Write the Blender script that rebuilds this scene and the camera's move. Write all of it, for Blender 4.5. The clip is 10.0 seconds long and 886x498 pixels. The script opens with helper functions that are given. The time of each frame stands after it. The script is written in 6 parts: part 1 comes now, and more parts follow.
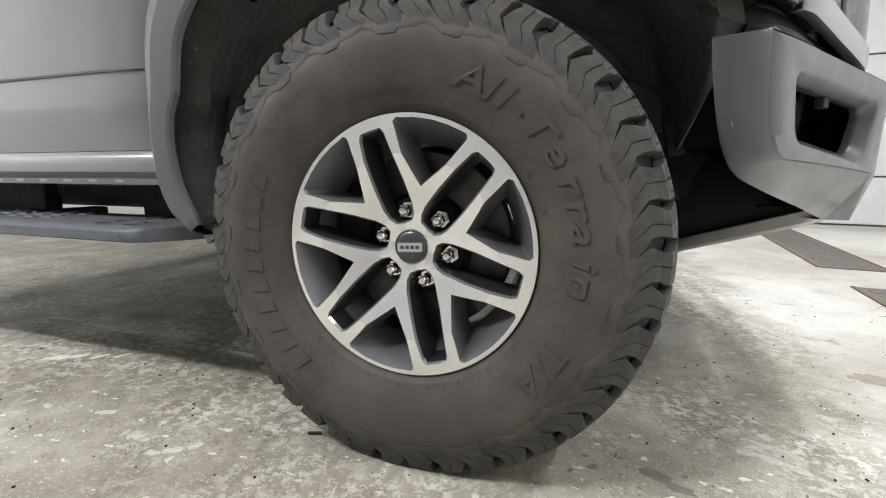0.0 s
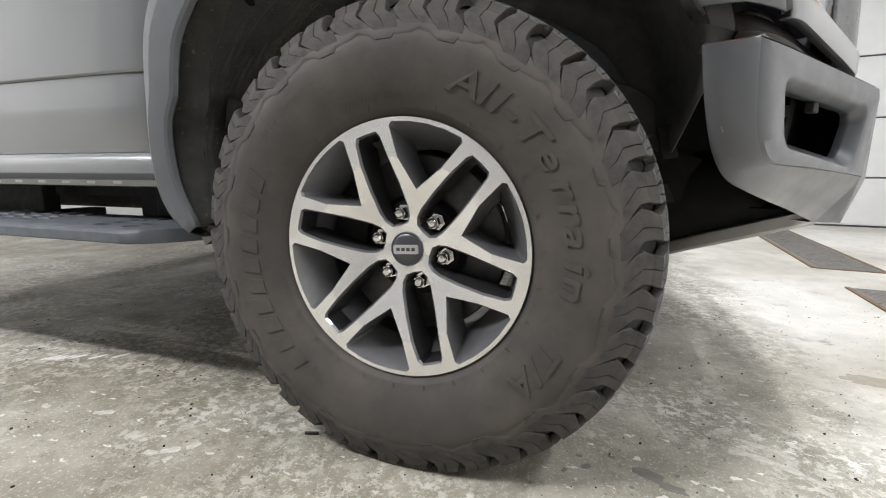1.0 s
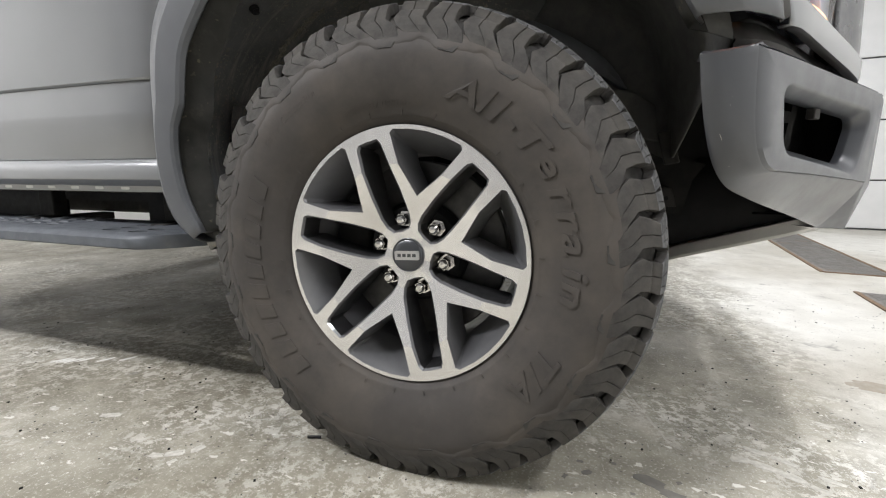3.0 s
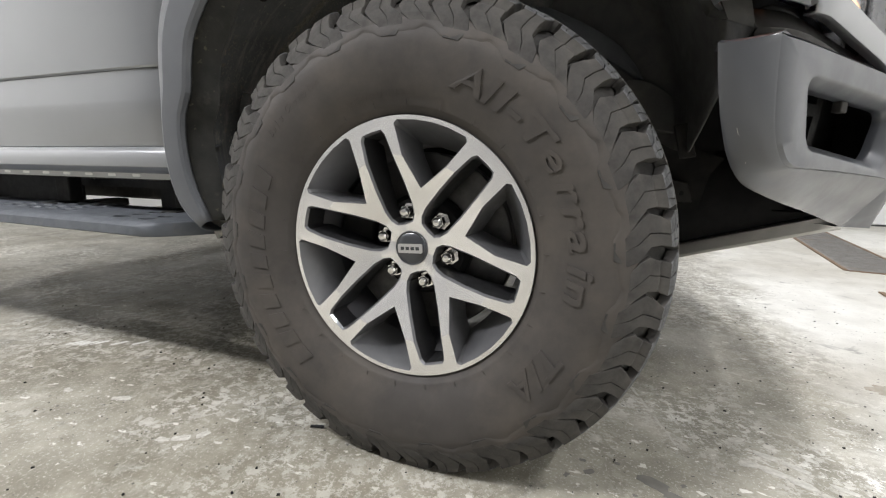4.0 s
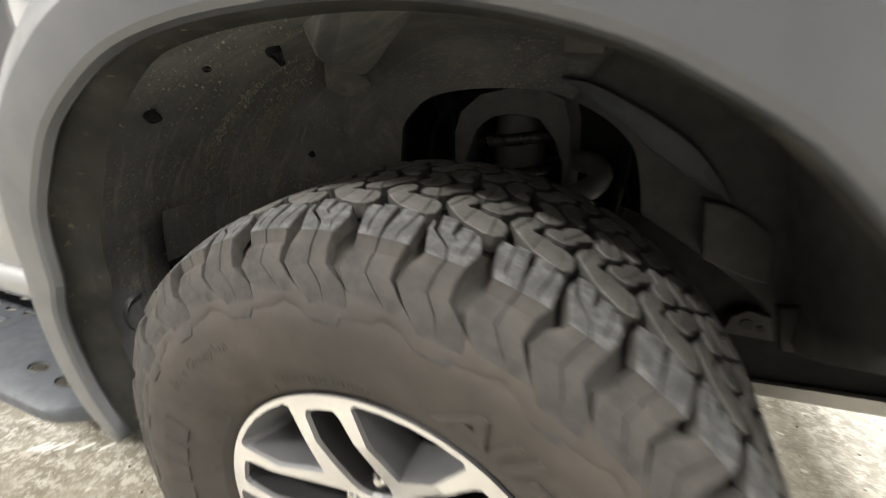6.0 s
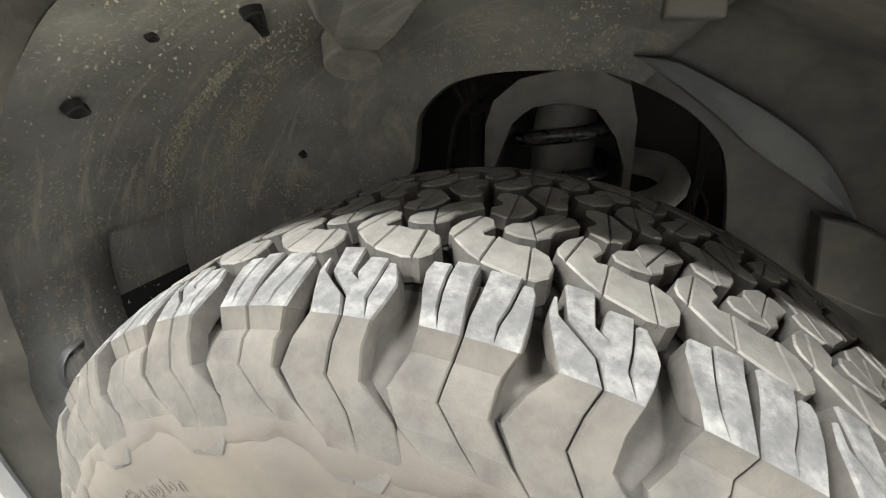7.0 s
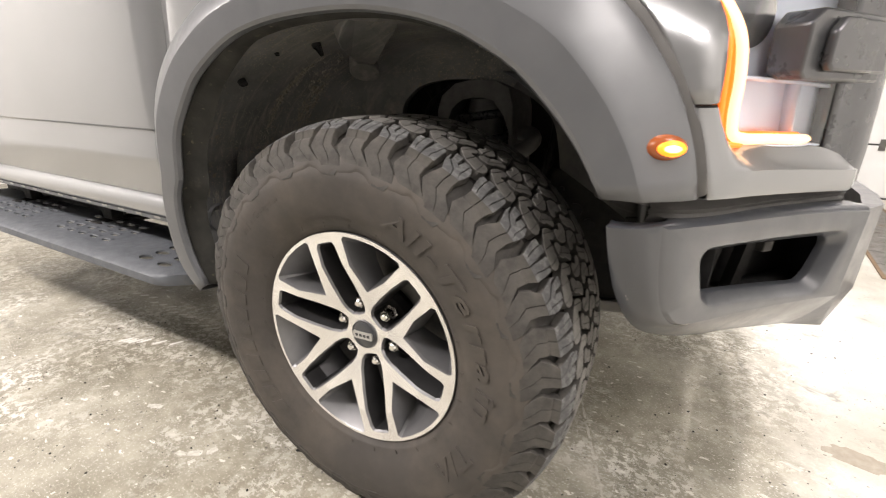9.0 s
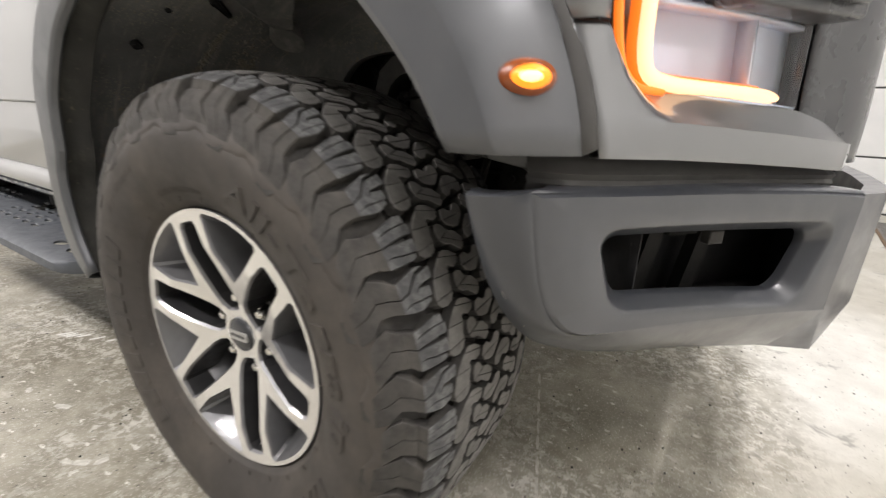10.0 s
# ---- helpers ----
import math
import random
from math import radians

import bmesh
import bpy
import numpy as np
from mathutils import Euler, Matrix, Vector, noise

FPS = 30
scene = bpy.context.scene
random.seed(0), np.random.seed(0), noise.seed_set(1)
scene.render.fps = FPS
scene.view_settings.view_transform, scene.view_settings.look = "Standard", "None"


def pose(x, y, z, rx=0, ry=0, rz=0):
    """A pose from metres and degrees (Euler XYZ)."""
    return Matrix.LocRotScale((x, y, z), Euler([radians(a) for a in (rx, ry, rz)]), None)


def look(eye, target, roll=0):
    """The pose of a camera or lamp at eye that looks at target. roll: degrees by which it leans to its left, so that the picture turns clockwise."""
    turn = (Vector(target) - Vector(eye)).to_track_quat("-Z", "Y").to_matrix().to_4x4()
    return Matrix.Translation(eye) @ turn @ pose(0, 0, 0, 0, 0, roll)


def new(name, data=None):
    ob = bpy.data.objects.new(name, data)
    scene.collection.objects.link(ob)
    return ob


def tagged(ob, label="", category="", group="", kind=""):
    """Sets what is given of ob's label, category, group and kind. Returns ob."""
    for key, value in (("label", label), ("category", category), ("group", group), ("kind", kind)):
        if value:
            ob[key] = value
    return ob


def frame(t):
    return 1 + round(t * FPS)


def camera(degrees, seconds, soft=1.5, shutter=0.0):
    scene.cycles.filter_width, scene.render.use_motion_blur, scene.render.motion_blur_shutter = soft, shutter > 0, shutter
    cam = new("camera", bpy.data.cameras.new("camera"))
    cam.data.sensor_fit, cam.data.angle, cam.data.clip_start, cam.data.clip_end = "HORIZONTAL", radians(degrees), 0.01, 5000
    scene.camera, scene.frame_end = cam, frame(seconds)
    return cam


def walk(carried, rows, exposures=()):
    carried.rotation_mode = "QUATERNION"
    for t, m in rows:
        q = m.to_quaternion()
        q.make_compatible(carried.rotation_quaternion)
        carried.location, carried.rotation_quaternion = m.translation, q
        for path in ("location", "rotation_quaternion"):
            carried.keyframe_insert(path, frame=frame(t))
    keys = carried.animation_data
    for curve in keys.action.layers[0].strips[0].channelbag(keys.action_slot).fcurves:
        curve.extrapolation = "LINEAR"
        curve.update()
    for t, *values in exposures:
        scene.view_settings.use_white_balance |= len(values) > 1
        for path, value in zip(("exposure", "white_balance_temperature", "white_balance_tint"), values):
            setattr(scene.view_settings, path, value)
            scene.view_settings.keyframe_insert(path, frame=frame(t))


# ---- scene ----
cam = camera(90.9, 10.0, soft=1.15, shutter=0.45)
PATH = [
    (0, (0.307, -0.736, 0.559), (-0.32, 1.132, 0.215), 0.1),
    (0.5, (0.31, -0.736, 0.561), (-0.311, 1.133, 0.215), 0.1),
    (1, (0.315, -0.742, 0.565), (-0.306, 1.128, 0.22), 0.2),
    (1.5, (0.321, -0.745, 0.568), (-0.299, 1.126, 0.228), 0.1),
    (2, (0.322, -0.749, 0.569), (-0.302, 1.121, 0.236), 0.1),
    (3.5, (0.33, -0.736, 0.574), (-0.337, 1.118, 0.233), 0.4),
    (4, (0.34, -0.723, 0.578), (-0.368, 1.108, 0.196), 0.8),
    (4.5, (0.383, -0.689, 0.666), (-0.417, 1.08, 0.183), 0.6),
    (5, (0.441, -0.613, 0.92), (-0.377, 1.108, 0.314), 0.2),
    (5.5, (0.39, -0.516, 0.987), (-0.399, 1.183, 0.284), -0.4),
    (6, (0.222, -0.341, 0.98), (-0.502, 1.364, 0.226), -0.9),
    (6.2, (0.154, -0.283, 0.98), (-0.543, 1.427, 0.212), -1.1),
    (7.3, (0.085, -0.197, 0.962), (-0.565, 1.519, 0.166), -0.8),
    (7.5, (0.1, -0.212, 0.97), (-0.572, 1.5, 0.184), -0.8),
    (8, (0.217, -0.369, 0.955), (-0.535, 1.332, 0.221), -0.1),
    (8.5, (0.402, -0.568, 0.917), (-0.412, 1.118, 0.213), 0.4),
    (9, (0.523, -0.65, 0.907), (-0.354, 1.021, 0.243), 1.1),
    (9.5, (0.601, -0.596, 0.883), (-0.297, 1.065, 0.224), 1.8),
    (10, (0.664, -0.414, 0.82), (-0.324, 1.215, 0.212), 2.0),
]
EXPOSURES = [(0, 0.18, 6280.0, 12.0), (4.0, 0.18, 6280.0, 12.0), (5.5, 0.22, 6480.0, 13.0), (6.0, 0.76, 6800.0, 11.0), (6.2, 1.3, 6750.0, 10.0), (7.3, 2.26, 6650.0, 8.0), (7.5, 2.26, 6650.0, 8.0),
             (8.0, 2.05, 6800.0, 10.0), (8.5, 1.2, 6900.0, 14.0), (9.0, 0.58, 6950.0, 16.0), (9.5, 0.22, 6800.0, 15.0), (10.0, 0.16, 6650.0, 14.0)]
walk(cam, [(t, look(eye, target, roll)) for t, eye, target, roll in PATH], EXPOSURES)

# ---- world and lights ----
TURN_ROOM = radians(-7.0)          # the truck stands a little askew in the bay


def room(x, y, z=0.0):
    """A place given along the bay's own walls."""
    c, s = math.cos(TURN_ROOM), math.sin(TURN_ROOM)
    return Vector((c * x - s * y, s * x + c * y, z))


world = bpy.data.worlds.new("world")
scene.world = world
world.use_nodes = True
world.node_tree.nodes["Background"].inputs[0].default_value = (0.75, 0.8, 0.9, 1)
world.node_tree.nodes["Background"].inputs[1].default_value = 0.02

CEILING = 3.4
# unseen strip lamps: a row along the bay beside the truck, two across its nose, and a fill at 2.2, -0.8 added to
# brighten bumper and floor; x, y, watts, turned across
LAMP_SPOTS = [(-3.7, -2.0, 115.0, False), (-1.3, -2.0, 118.0, False), (2.2, -0.8, 52.0, True), (1.2, 0.45, 46.0, True), (1.25, 3.0, 56.0, True), (-2.4, 3.3, 20.0, False)]

# ---- materials ----


def material(name, colour=(0.5, 0.5, 0.5), rough=0.5, metal=0.0, coat=0.0):
    m = bpy.data.materials.new(name)
    m.use_nodes = True
    b = m.node_tree.nodes["Principled BSDF"]
    b.inputs["Base Color"].default_value = (*colour, 1)
    b.inputs["Roughness"].default_value = rough
    b.inputs["Metallic"].default_value = metal
    b.inputs["Coat Weight"].default_value = coat
    b.inputs["Coat Roughness"].default_value = 0.06
    return m, m.node_tree, b


def node(tree, kind, **inputs):
    n = tree.nodes.new(kind)
    for key, value in inputs.items():
        n.inputs[key.replace("_", " ")].default_value = value
    return n


def noise_at(tree, scale, detail=4.0, rough=0.6, stretch=None, distort=0.0):
    """Object-space noise, so that patterns keep their real size."""
    co = tree.nodes.new("ShaderNodeTexCoord")
    src = co.outputs["Object"]
    if stretch:
        mp = tree.nodes.new("ShaderNodeMapping")
        mp.inputs["Scale"].default_value = stretch
        tree.links.new(src, mp.inputs[0])
        src = mp.outputs[0]
    n = node(tree, "ShaderNodeTexNoise", Scale=scale, Detail=detail, Roughness=rough, Distortion=distort)
    tree.links.new(src, n.inputs["Vector"])
    return n.outputs["Fac"]


def ramp(tree, fac, stops):
    r = tree.nodes.new("ShaderNodeValToRGB")
    el = r.color_ramp.elements
    while len(el) < len(stops):
        el.new(0.5)
    for e, (p, c) in zip(el, stops):
        e.position = p
        e.color = (*c, 1) if len(c) == 3 else c
    tree.links.new(fac, r.inputs[0])
    return r.outputs[0]


def grey(v):
    return (v, v, v)


def mix(tree, fac, a, b, how="MIX"):
    m = tree.nodes.new("ShaderNodeMix")
    m.data_type, m.blend_type = "RGBA", how
    for sock, val in ((m.inputs["Factor"], fac), (m.inputs["A"], a), (m.inputs["B"], b)):
        if isinstance(val, (int, float)):
            sock.default_value = val
        elif isinstance(val, tuple):
            sock.default_value = (*val, 1)
        else:
            tree.links.new(val, sock)
    return m.outputs["Result"]


def bump(tree, bsdf, height, strength=0.3, distance=0.002):
    b = tree.nodes.new("ShaderNodeBump")
    b.inputs["Strength"].default_value = strength
    b.inputs["Distance"].default_value = distance
    tree.links.new(height, b.inputs["Height"])
    tree.links.new(b.outputs[0], bsdf.inputs["Normal"])
    return b


def link(tree, out, bsdf, name):
    tree.links.new(out, bsdf.inputs[name])


def mottled(name, dark, light, rough, scale=30.0, metal=0.0, coat=0.0, dust=None, dust_at=(0.52, 0.72), relief=0.2, fine=300.0):
    """Two colours mixed by a coarse noise, fine grain in the relief, and dust patches."""
    m, t, b = material(name, light, rough, metal, coat)
    col = ramp(t, noise_at(t, scale), [(0.3, dark), (0.7, light)])
    if dust:
        mask = ramp(t, noise_at(t, scale * 0.35, 8.0, 0.7), [(dust_at[0], grey(0)), (dust_at[1], grey(1))])
        col = mix(t, mask, col, dust)
    link(t, col, b, "Base Color")
    link(t, ramp(t, noise_at(t, scale * 2.3), [(0.3, grey(max(rough - 0.08, 0.02))), (0.7, grey(min(rough + 0.1, 1)))]), b, "Roughness")
    bump(t, b, noise_at(t, fine, 3.0), relief, 0.001)
    return m


def speckled(m, colour, scale, above):
    """Fine dried flecks over a material, thicker in some places than in others."""
    t, b = m.node_tree, m.node_tree.nodes["Principled BSDF"]
    old = b.inputs["Base Color"].links[0].from_socket
    fine = ramp(t, noise_at(t, scale, 2.0, 0.5), [(above, grey(0)), (above + 0.03, grey(1))])
    where = ramp(t, noise_at(t, 7.0, 3.0), [(0.42, grey(0.1)), (0.62, grey(1))])
    link(t, mix(t, mix(t, 1.0, fine, where, "MULTIPLY"), old, colour), b, "Base Color")


PAINT, t_, b_ = material("grey_clearcoat_paint", (0.2, 0.205, 0.215), 0.3, 0.45, 1.0)
b_.inputs["Coat Roughness"].default_value = 0.03
link(t_, ramp(t_, noise_at(t_, 1.6, 5.0), [(0.3, (0.205, 0.21, 0.218)), (0.7, (0.23, 0.235, 0.243))]), b_, "Base Color")
SATIN = mottled("grey_satin_flare_paint", (0.1, 0.105, 0.113), (0.118, 0.123, 0.131), 0.38, 10.0, 0.35, 0.4, relief=0.05, fine=500.0)
BUMPER = mottled("grey_powder_coat", (0.044, 0.048, 0.056), (0.056, 0.06, 0.069), 0.42, 7.0, 0.0, 0.8, relief=0.05, fine=900.0)
BUMPER.node_tree.nodes["Principled BSDF"].inputs["Coat Roughness"].default_value = 0.2
SATIN.node_tree.nodes["Principled BSDF"].inputs["Coat Roughness"].default_value = 0.36
RUBBER = mottled("dusty_tyre_rubber", (0.045, 0.041, 0.0373), (0.061, 0.055, 0.0502), 0.66, 9.0, dust=(0.116, 0.099, 0.08), dust_at=(0.45, 0.85), relief=0.25, fine=700.0)
TREAD = mottled("worn_tread_rubber", (0.046, 0.044, 0.042), (0.068, 0.066, 0.063), 0.8, 40.0, dust=(0.11, 0.103, 0.092), dust_at=(0.45, 0.8), relief=0.35, fine=500.0)
# inner block tops: dusty, and paler than the lugs to replace missing light
BLOCK_TOP = mottled("dusty_brightened_tread_face", (0.105, 0.102, 0.096), (0.15, 0.146, 0.137), 0.6, 60.0, dust=(0.2, 0.193, 0.18), dust_at=(0.45, 0.75), relief=0.4, fine=420.0)
# groove floor: the shade between the blocks is put into this darker rubber
GROOVE_SHADE = mottled("shade_dark_groove_rubber", (0.02, 0.019, 0.018), (0.03, 0.028, 0.026), 0.75, 30.0, dust=(0.06, 0.055, 0.047), dust_at=(0.5, 0.85), relief=0.3, fine=500.0)
TREAD_TOP = mottled("scuffed_tread_face", (0.07, 0.071, 0.072), (0.11, 0.111, 0.112), 0.75, 130.0, dust=(0.185, 0.187, 0.185), dust_at=(0.46, 0.66), relief=0.4, fine=420.0)
LINER = mottled("black_liner_plastic", (0.11, 0.112, 0.112), (0.185, 0.187, 0.185), 0.5, 9.0, dust=(0.26, 0.255, 0.235), dust_at=(0.5, 0.74), relief=0.6, fine=160.0)
t_, b_ = LINER.node_tree, LINER.node_tree.nodes["Principled BSDF"]
streaks = ramp(t_, noise_at(t_, 1.0, 7.0, 0.72, stretch=(7.0, 46.0, 7.0), distort=0.5), [(0.53, grey(0)), (0.66, grey(0.75))])
link(t_, mix(t_, streaks, b_.inputs["Base Color"].links[0].from_socket, (0.3, 0.285, 0.245)), b_, "Base Color")
speckled(LINER, (0.34, 0.31, 0.24), 190.0, 0.61)
speckled(LINER, (0.24, 0.21, 0.155), 60.0, 0.655)
# front of the liner, darker than the rear
FRONT_LINER = mottled("black_liner_front", (0.09, 0.09, 0.089), (0.13, 0.129, 0.125), 0.6, 18.0, dust=(0.19, 0.18, 0.16), dust_at=(0.5, 0.8), relief=0.5, fine=160.0)
RIB_GREY = mottled("dusty_grey_rib", (0.11, 0.116, 0.126), (0.14, 0.147, 0.157), 0.5, 20.0, relief=0.3)
MUD = mottled("dried_mud", (0.19, 0.18, 0.152), (0.3, 0.285, 0.24), 0.9, 120.0, relief=0.4)
LIP_RUBBER = mottled("mud_spotted_rubber", (0.02, 0.02, 0.0185), (0.036, 0.0355, 0.032), 0.6, 20.0, dust=(0.125, 0.116, 0.092), dust_at=(0.56, 0.85), relief=0.4, fine=200.0)
speckled(LIP_RUBBER, (0.12, 0.105, 0.075), 60.0, 0.68)
BLACK = mottled("black_trim_plastic", (0.014, 0.014, 0.015), (0.022, 0.022, 0.022), 0.5, 25.0, relief=0.3)
CHASSIS = mottled("dull_black_steel", (0.012, 0.012, 0.012), (0.026, 0.025, 0.023), 0.6, 25.0, 0.2, dust=(0.07, 0.06, 0.05), dust_at=(0.62, 0.85), relief=0.4, fine=150.0)
SHOCK = mottled("grey_cast_metal", (0.1, 0.098, 0.092), (0.15, 0.145, 0.138), 0.55, 30.0, 0.3, relief=0.3)
BRACKET = mottled("dull_grey_bracket", (0.035, 0.034, 0.032), (0.052, 0.05, 0.047), 0.6, 30.0, 0.2, relief=0.3)
COIL = mottled("black_coil_steel", (0.02, 0.02, 0.022), (0.03, 0.03, 0.032), 0.28, 40.0, 0.0, 0.3, relief=0.1)
GRILLE_GREY = mottled("dark_grey_gloss_trim", (0.05, 0.052, 0.056), (0.062, 0.064, 0.068), 0.3, 10.0, 0.2, 0.5, relief=0.03)
RIM_DARK = mottled("dark_grey_wheel_paint", (0.115, 0.116, 0.12), (0.145, 0.146, 0.15), 0.36, 20.0, 0.35, 0.4, relief=0.05)
# deep slot walls of the wheel, blackened to carry the shade inside them
POCKET_SHADE = mottled("shade_black_wheel_pocket", (0.02, 0.02, 0.021), (0.03, 0.03, 0.031), 0.4, 20.0, 0.1, 0.3, relief=0.05)
BOARD = mottled("blue_grey_powder_coat", (0.06, 0.067, 0.077), (0.095, 0.103, 0.115), 0.55, 18.0, 0.1, dust=(0.15, 0.145, 0.13), dust_at=(0.6, 0.85), relief=0.4, fine=350.0)
SKID = mottled("brushed_skid_aluminium", (0.5, 0.49, 0.47), (0.6, 0.59, 0.57), 0.4, 12.0, 0.8, relief=0.2)
ROTOR = mottled("worn_rotor_steel", (0.07, 0.069, 0.067), (0.12, 0.118, 0.115), 0.4, 40.0, 0.5, relief=0.1)
CAKED = mottled("dust_caked_plastic", (0.13, 0.129, 0.122), (0.2, 0.197, 0.185), 0.7, 60.0, dust=(0.28, 0.27, 0.24), dust_at=(0.5, 0.7), relief=0.4)
DISC = mottled("bright_brake_steel", (0.4, 0.4, 0.39), (0.52, 0.52, 0.5), 0.35, 30.0, 0.8, relief=0.1)
CHROME, _, _ = material("chrome", (0.72, 0.71, 0.69), 0.16, 1.0)
REFLECTOR, _, _ = material("headlight_reflector", (0.74, 0.82, 0.95), 0.32, 0.35)
GLOSS_BLACK, _, _ = material("gloss_black", (0.012, 0.012, 0.013), 0.12, 0.0, 0.5)
BADGE, _, _ = material("badge_silver", (0.55, 0.55, 0.55), 0.3, 0.8)
CAP, _, _ = material("centre_cap_grey", (0.055, 0.058, 0.064), 0.32, 0.4, 0.4)

MACHINED, t_, b_ = material("machined_aluminium_face", (0.84, 0.83, 0.81), 0.26, 0.75)
link(t_, ramp(t_, noise_at(t_, 14.0, 3.0, 0.5), [(0.3, (0.8, 0.79, 0.77)), (0.7, (0.86, 0.85, 0.83))]), b_, "Base Color")
link(t_, ramp(t_, noise_at(t_, 5.0, 2.0), [(0.3, grey(0.24)), (0.7, grey(0.28))]), b_, "Roughness")

GLASS, t_, b_ = material("clear_lens", (1, 1, 1), 0.03)
b_.inputs["Transmission Weight"].default_value = 1.0
b_.inputs["IOR"].default_value = 1.2


def glowing(name, colour, strength):
    m, t, b = material(name, colour, 0.4)
    b.inputs["Emission Color"].default_value = (*colour, 1)
    b.inputs["Emission Strength"].default_value = strength
    return m


AMBER_HOT = glowing("lit_amber_tube", (1.0, 0.6, 0.33), 1.25)
AMBER_BULB = glowing("lit_amber_bulb", (1.0, 0.25, 0.015), 1.3)
AMBER_CORE = glowing("lit_amber_core", (1.0, 0.62, 0.2), 3.0)
AMBER = glowing("amber_tube_edge", (1.0, 0.2, 0.02), 0.85)
AMBER_LENS, _, _ = material("dark_amber_lens", (0.3, 0.075, 0.02), 0.25, 0.0, 0.4)
LED_WHITE = glowing("ceiling_led", (1.0, 0.97, 0.92), 6.0)

LINER.node_tree.nodes["Principled BSDF"].inputs["Specular IOR Level"].default_value = 0.35
for m_ in (FRONT_LINER, LIP_RUBBER, BLACK, CHASSIS, GROOVE_SHADE, TREAD, TREAD_TOP, BLOCK_TOP, MUD, BRACKET):
    m_.node_tree.nodes["Principled BSDF"].inputs["Specular IOR Level"].default_value = 0.12
RUBBER.node_tree.nodes["Principled BSDF"].inputs["Specular IOR Level"].default_value = 0.35

WALL = mottled("white_painted_wall", (0.76, 0.76, 0.74), (0.84, 0.84, 0.82), 0.6, 3.0, relief=0.1, fine=60.0)
DARK_WALL = mottled("grey_wall", (0.2, 0.2, 0.198), (0.25, 0.25, 0.248), 0.7, 3.0, relief=0.1, fine=60.0)
# unseen ceiling, toned down so that upward-facing paint reflects little
CEIL = mottled("grey_ceiling", (0.2, 0.2, 0.198), (0.25, 0.25, 0.248), 0.8, 4.0, relief=0.1, fine=60.0)
DOOR_WHITE = mottled("white_garage_door_enamel", (0.78, 0.79, 0.79), (0.85, 0.85, 0.85), 0.42, 5.0, relief=0.05)
SEAL = mottled("dark_joint", (0.05, 0.05, 0.05), (0.08, 0.08, 0.08), 0.7, 20.0)
BAND = mottled("dull_grey_band_plastic", (0.055, 0.053, 0.051), (0.075, 0.073, 0.07), 0.6, 14.0, relief=0.2)
GRATE = mottled("rusty_grey_grate", (0.16, 0.15, 0.14), (0.26, 0.25, 0.235), 0.55, 15.0, 0.3, dust=(0.22, 0.13, 0.07), dust_at=(0.55, 0.75), relief=0.4)

RUST = mottled("rusty_iron", (0.16, 0.1, 0.06), (0.27, 0.19, 0.12), 0.8, 50.0, relief=0.4)
OLD_PAINT = mottled("old_white_floor_paint", (0.4, 0.385, 0.34), (0.62, 0.605, 0.55), 0.5, 90.0, relief=0.2)
FRESH_PAINT = mottled("white_floor_paint", (0.66, 0.65, 0.61), (0.78, 0.77, 0.73), 0.5, 90.0, relief=0.2)
DARK_SPILL = mottled("dried_dark_spill", (0.16, 0.155, 0.14), (0.22, 0.21, 0.19), 0.45, 50.0, relief=0.2)
BROWN_SPILL = mottled("worn_brown_patch", (0.3, 0.26, 0.2), (0.4, 0.36, 0.3), 0.5, 40.0, relief=0.2)


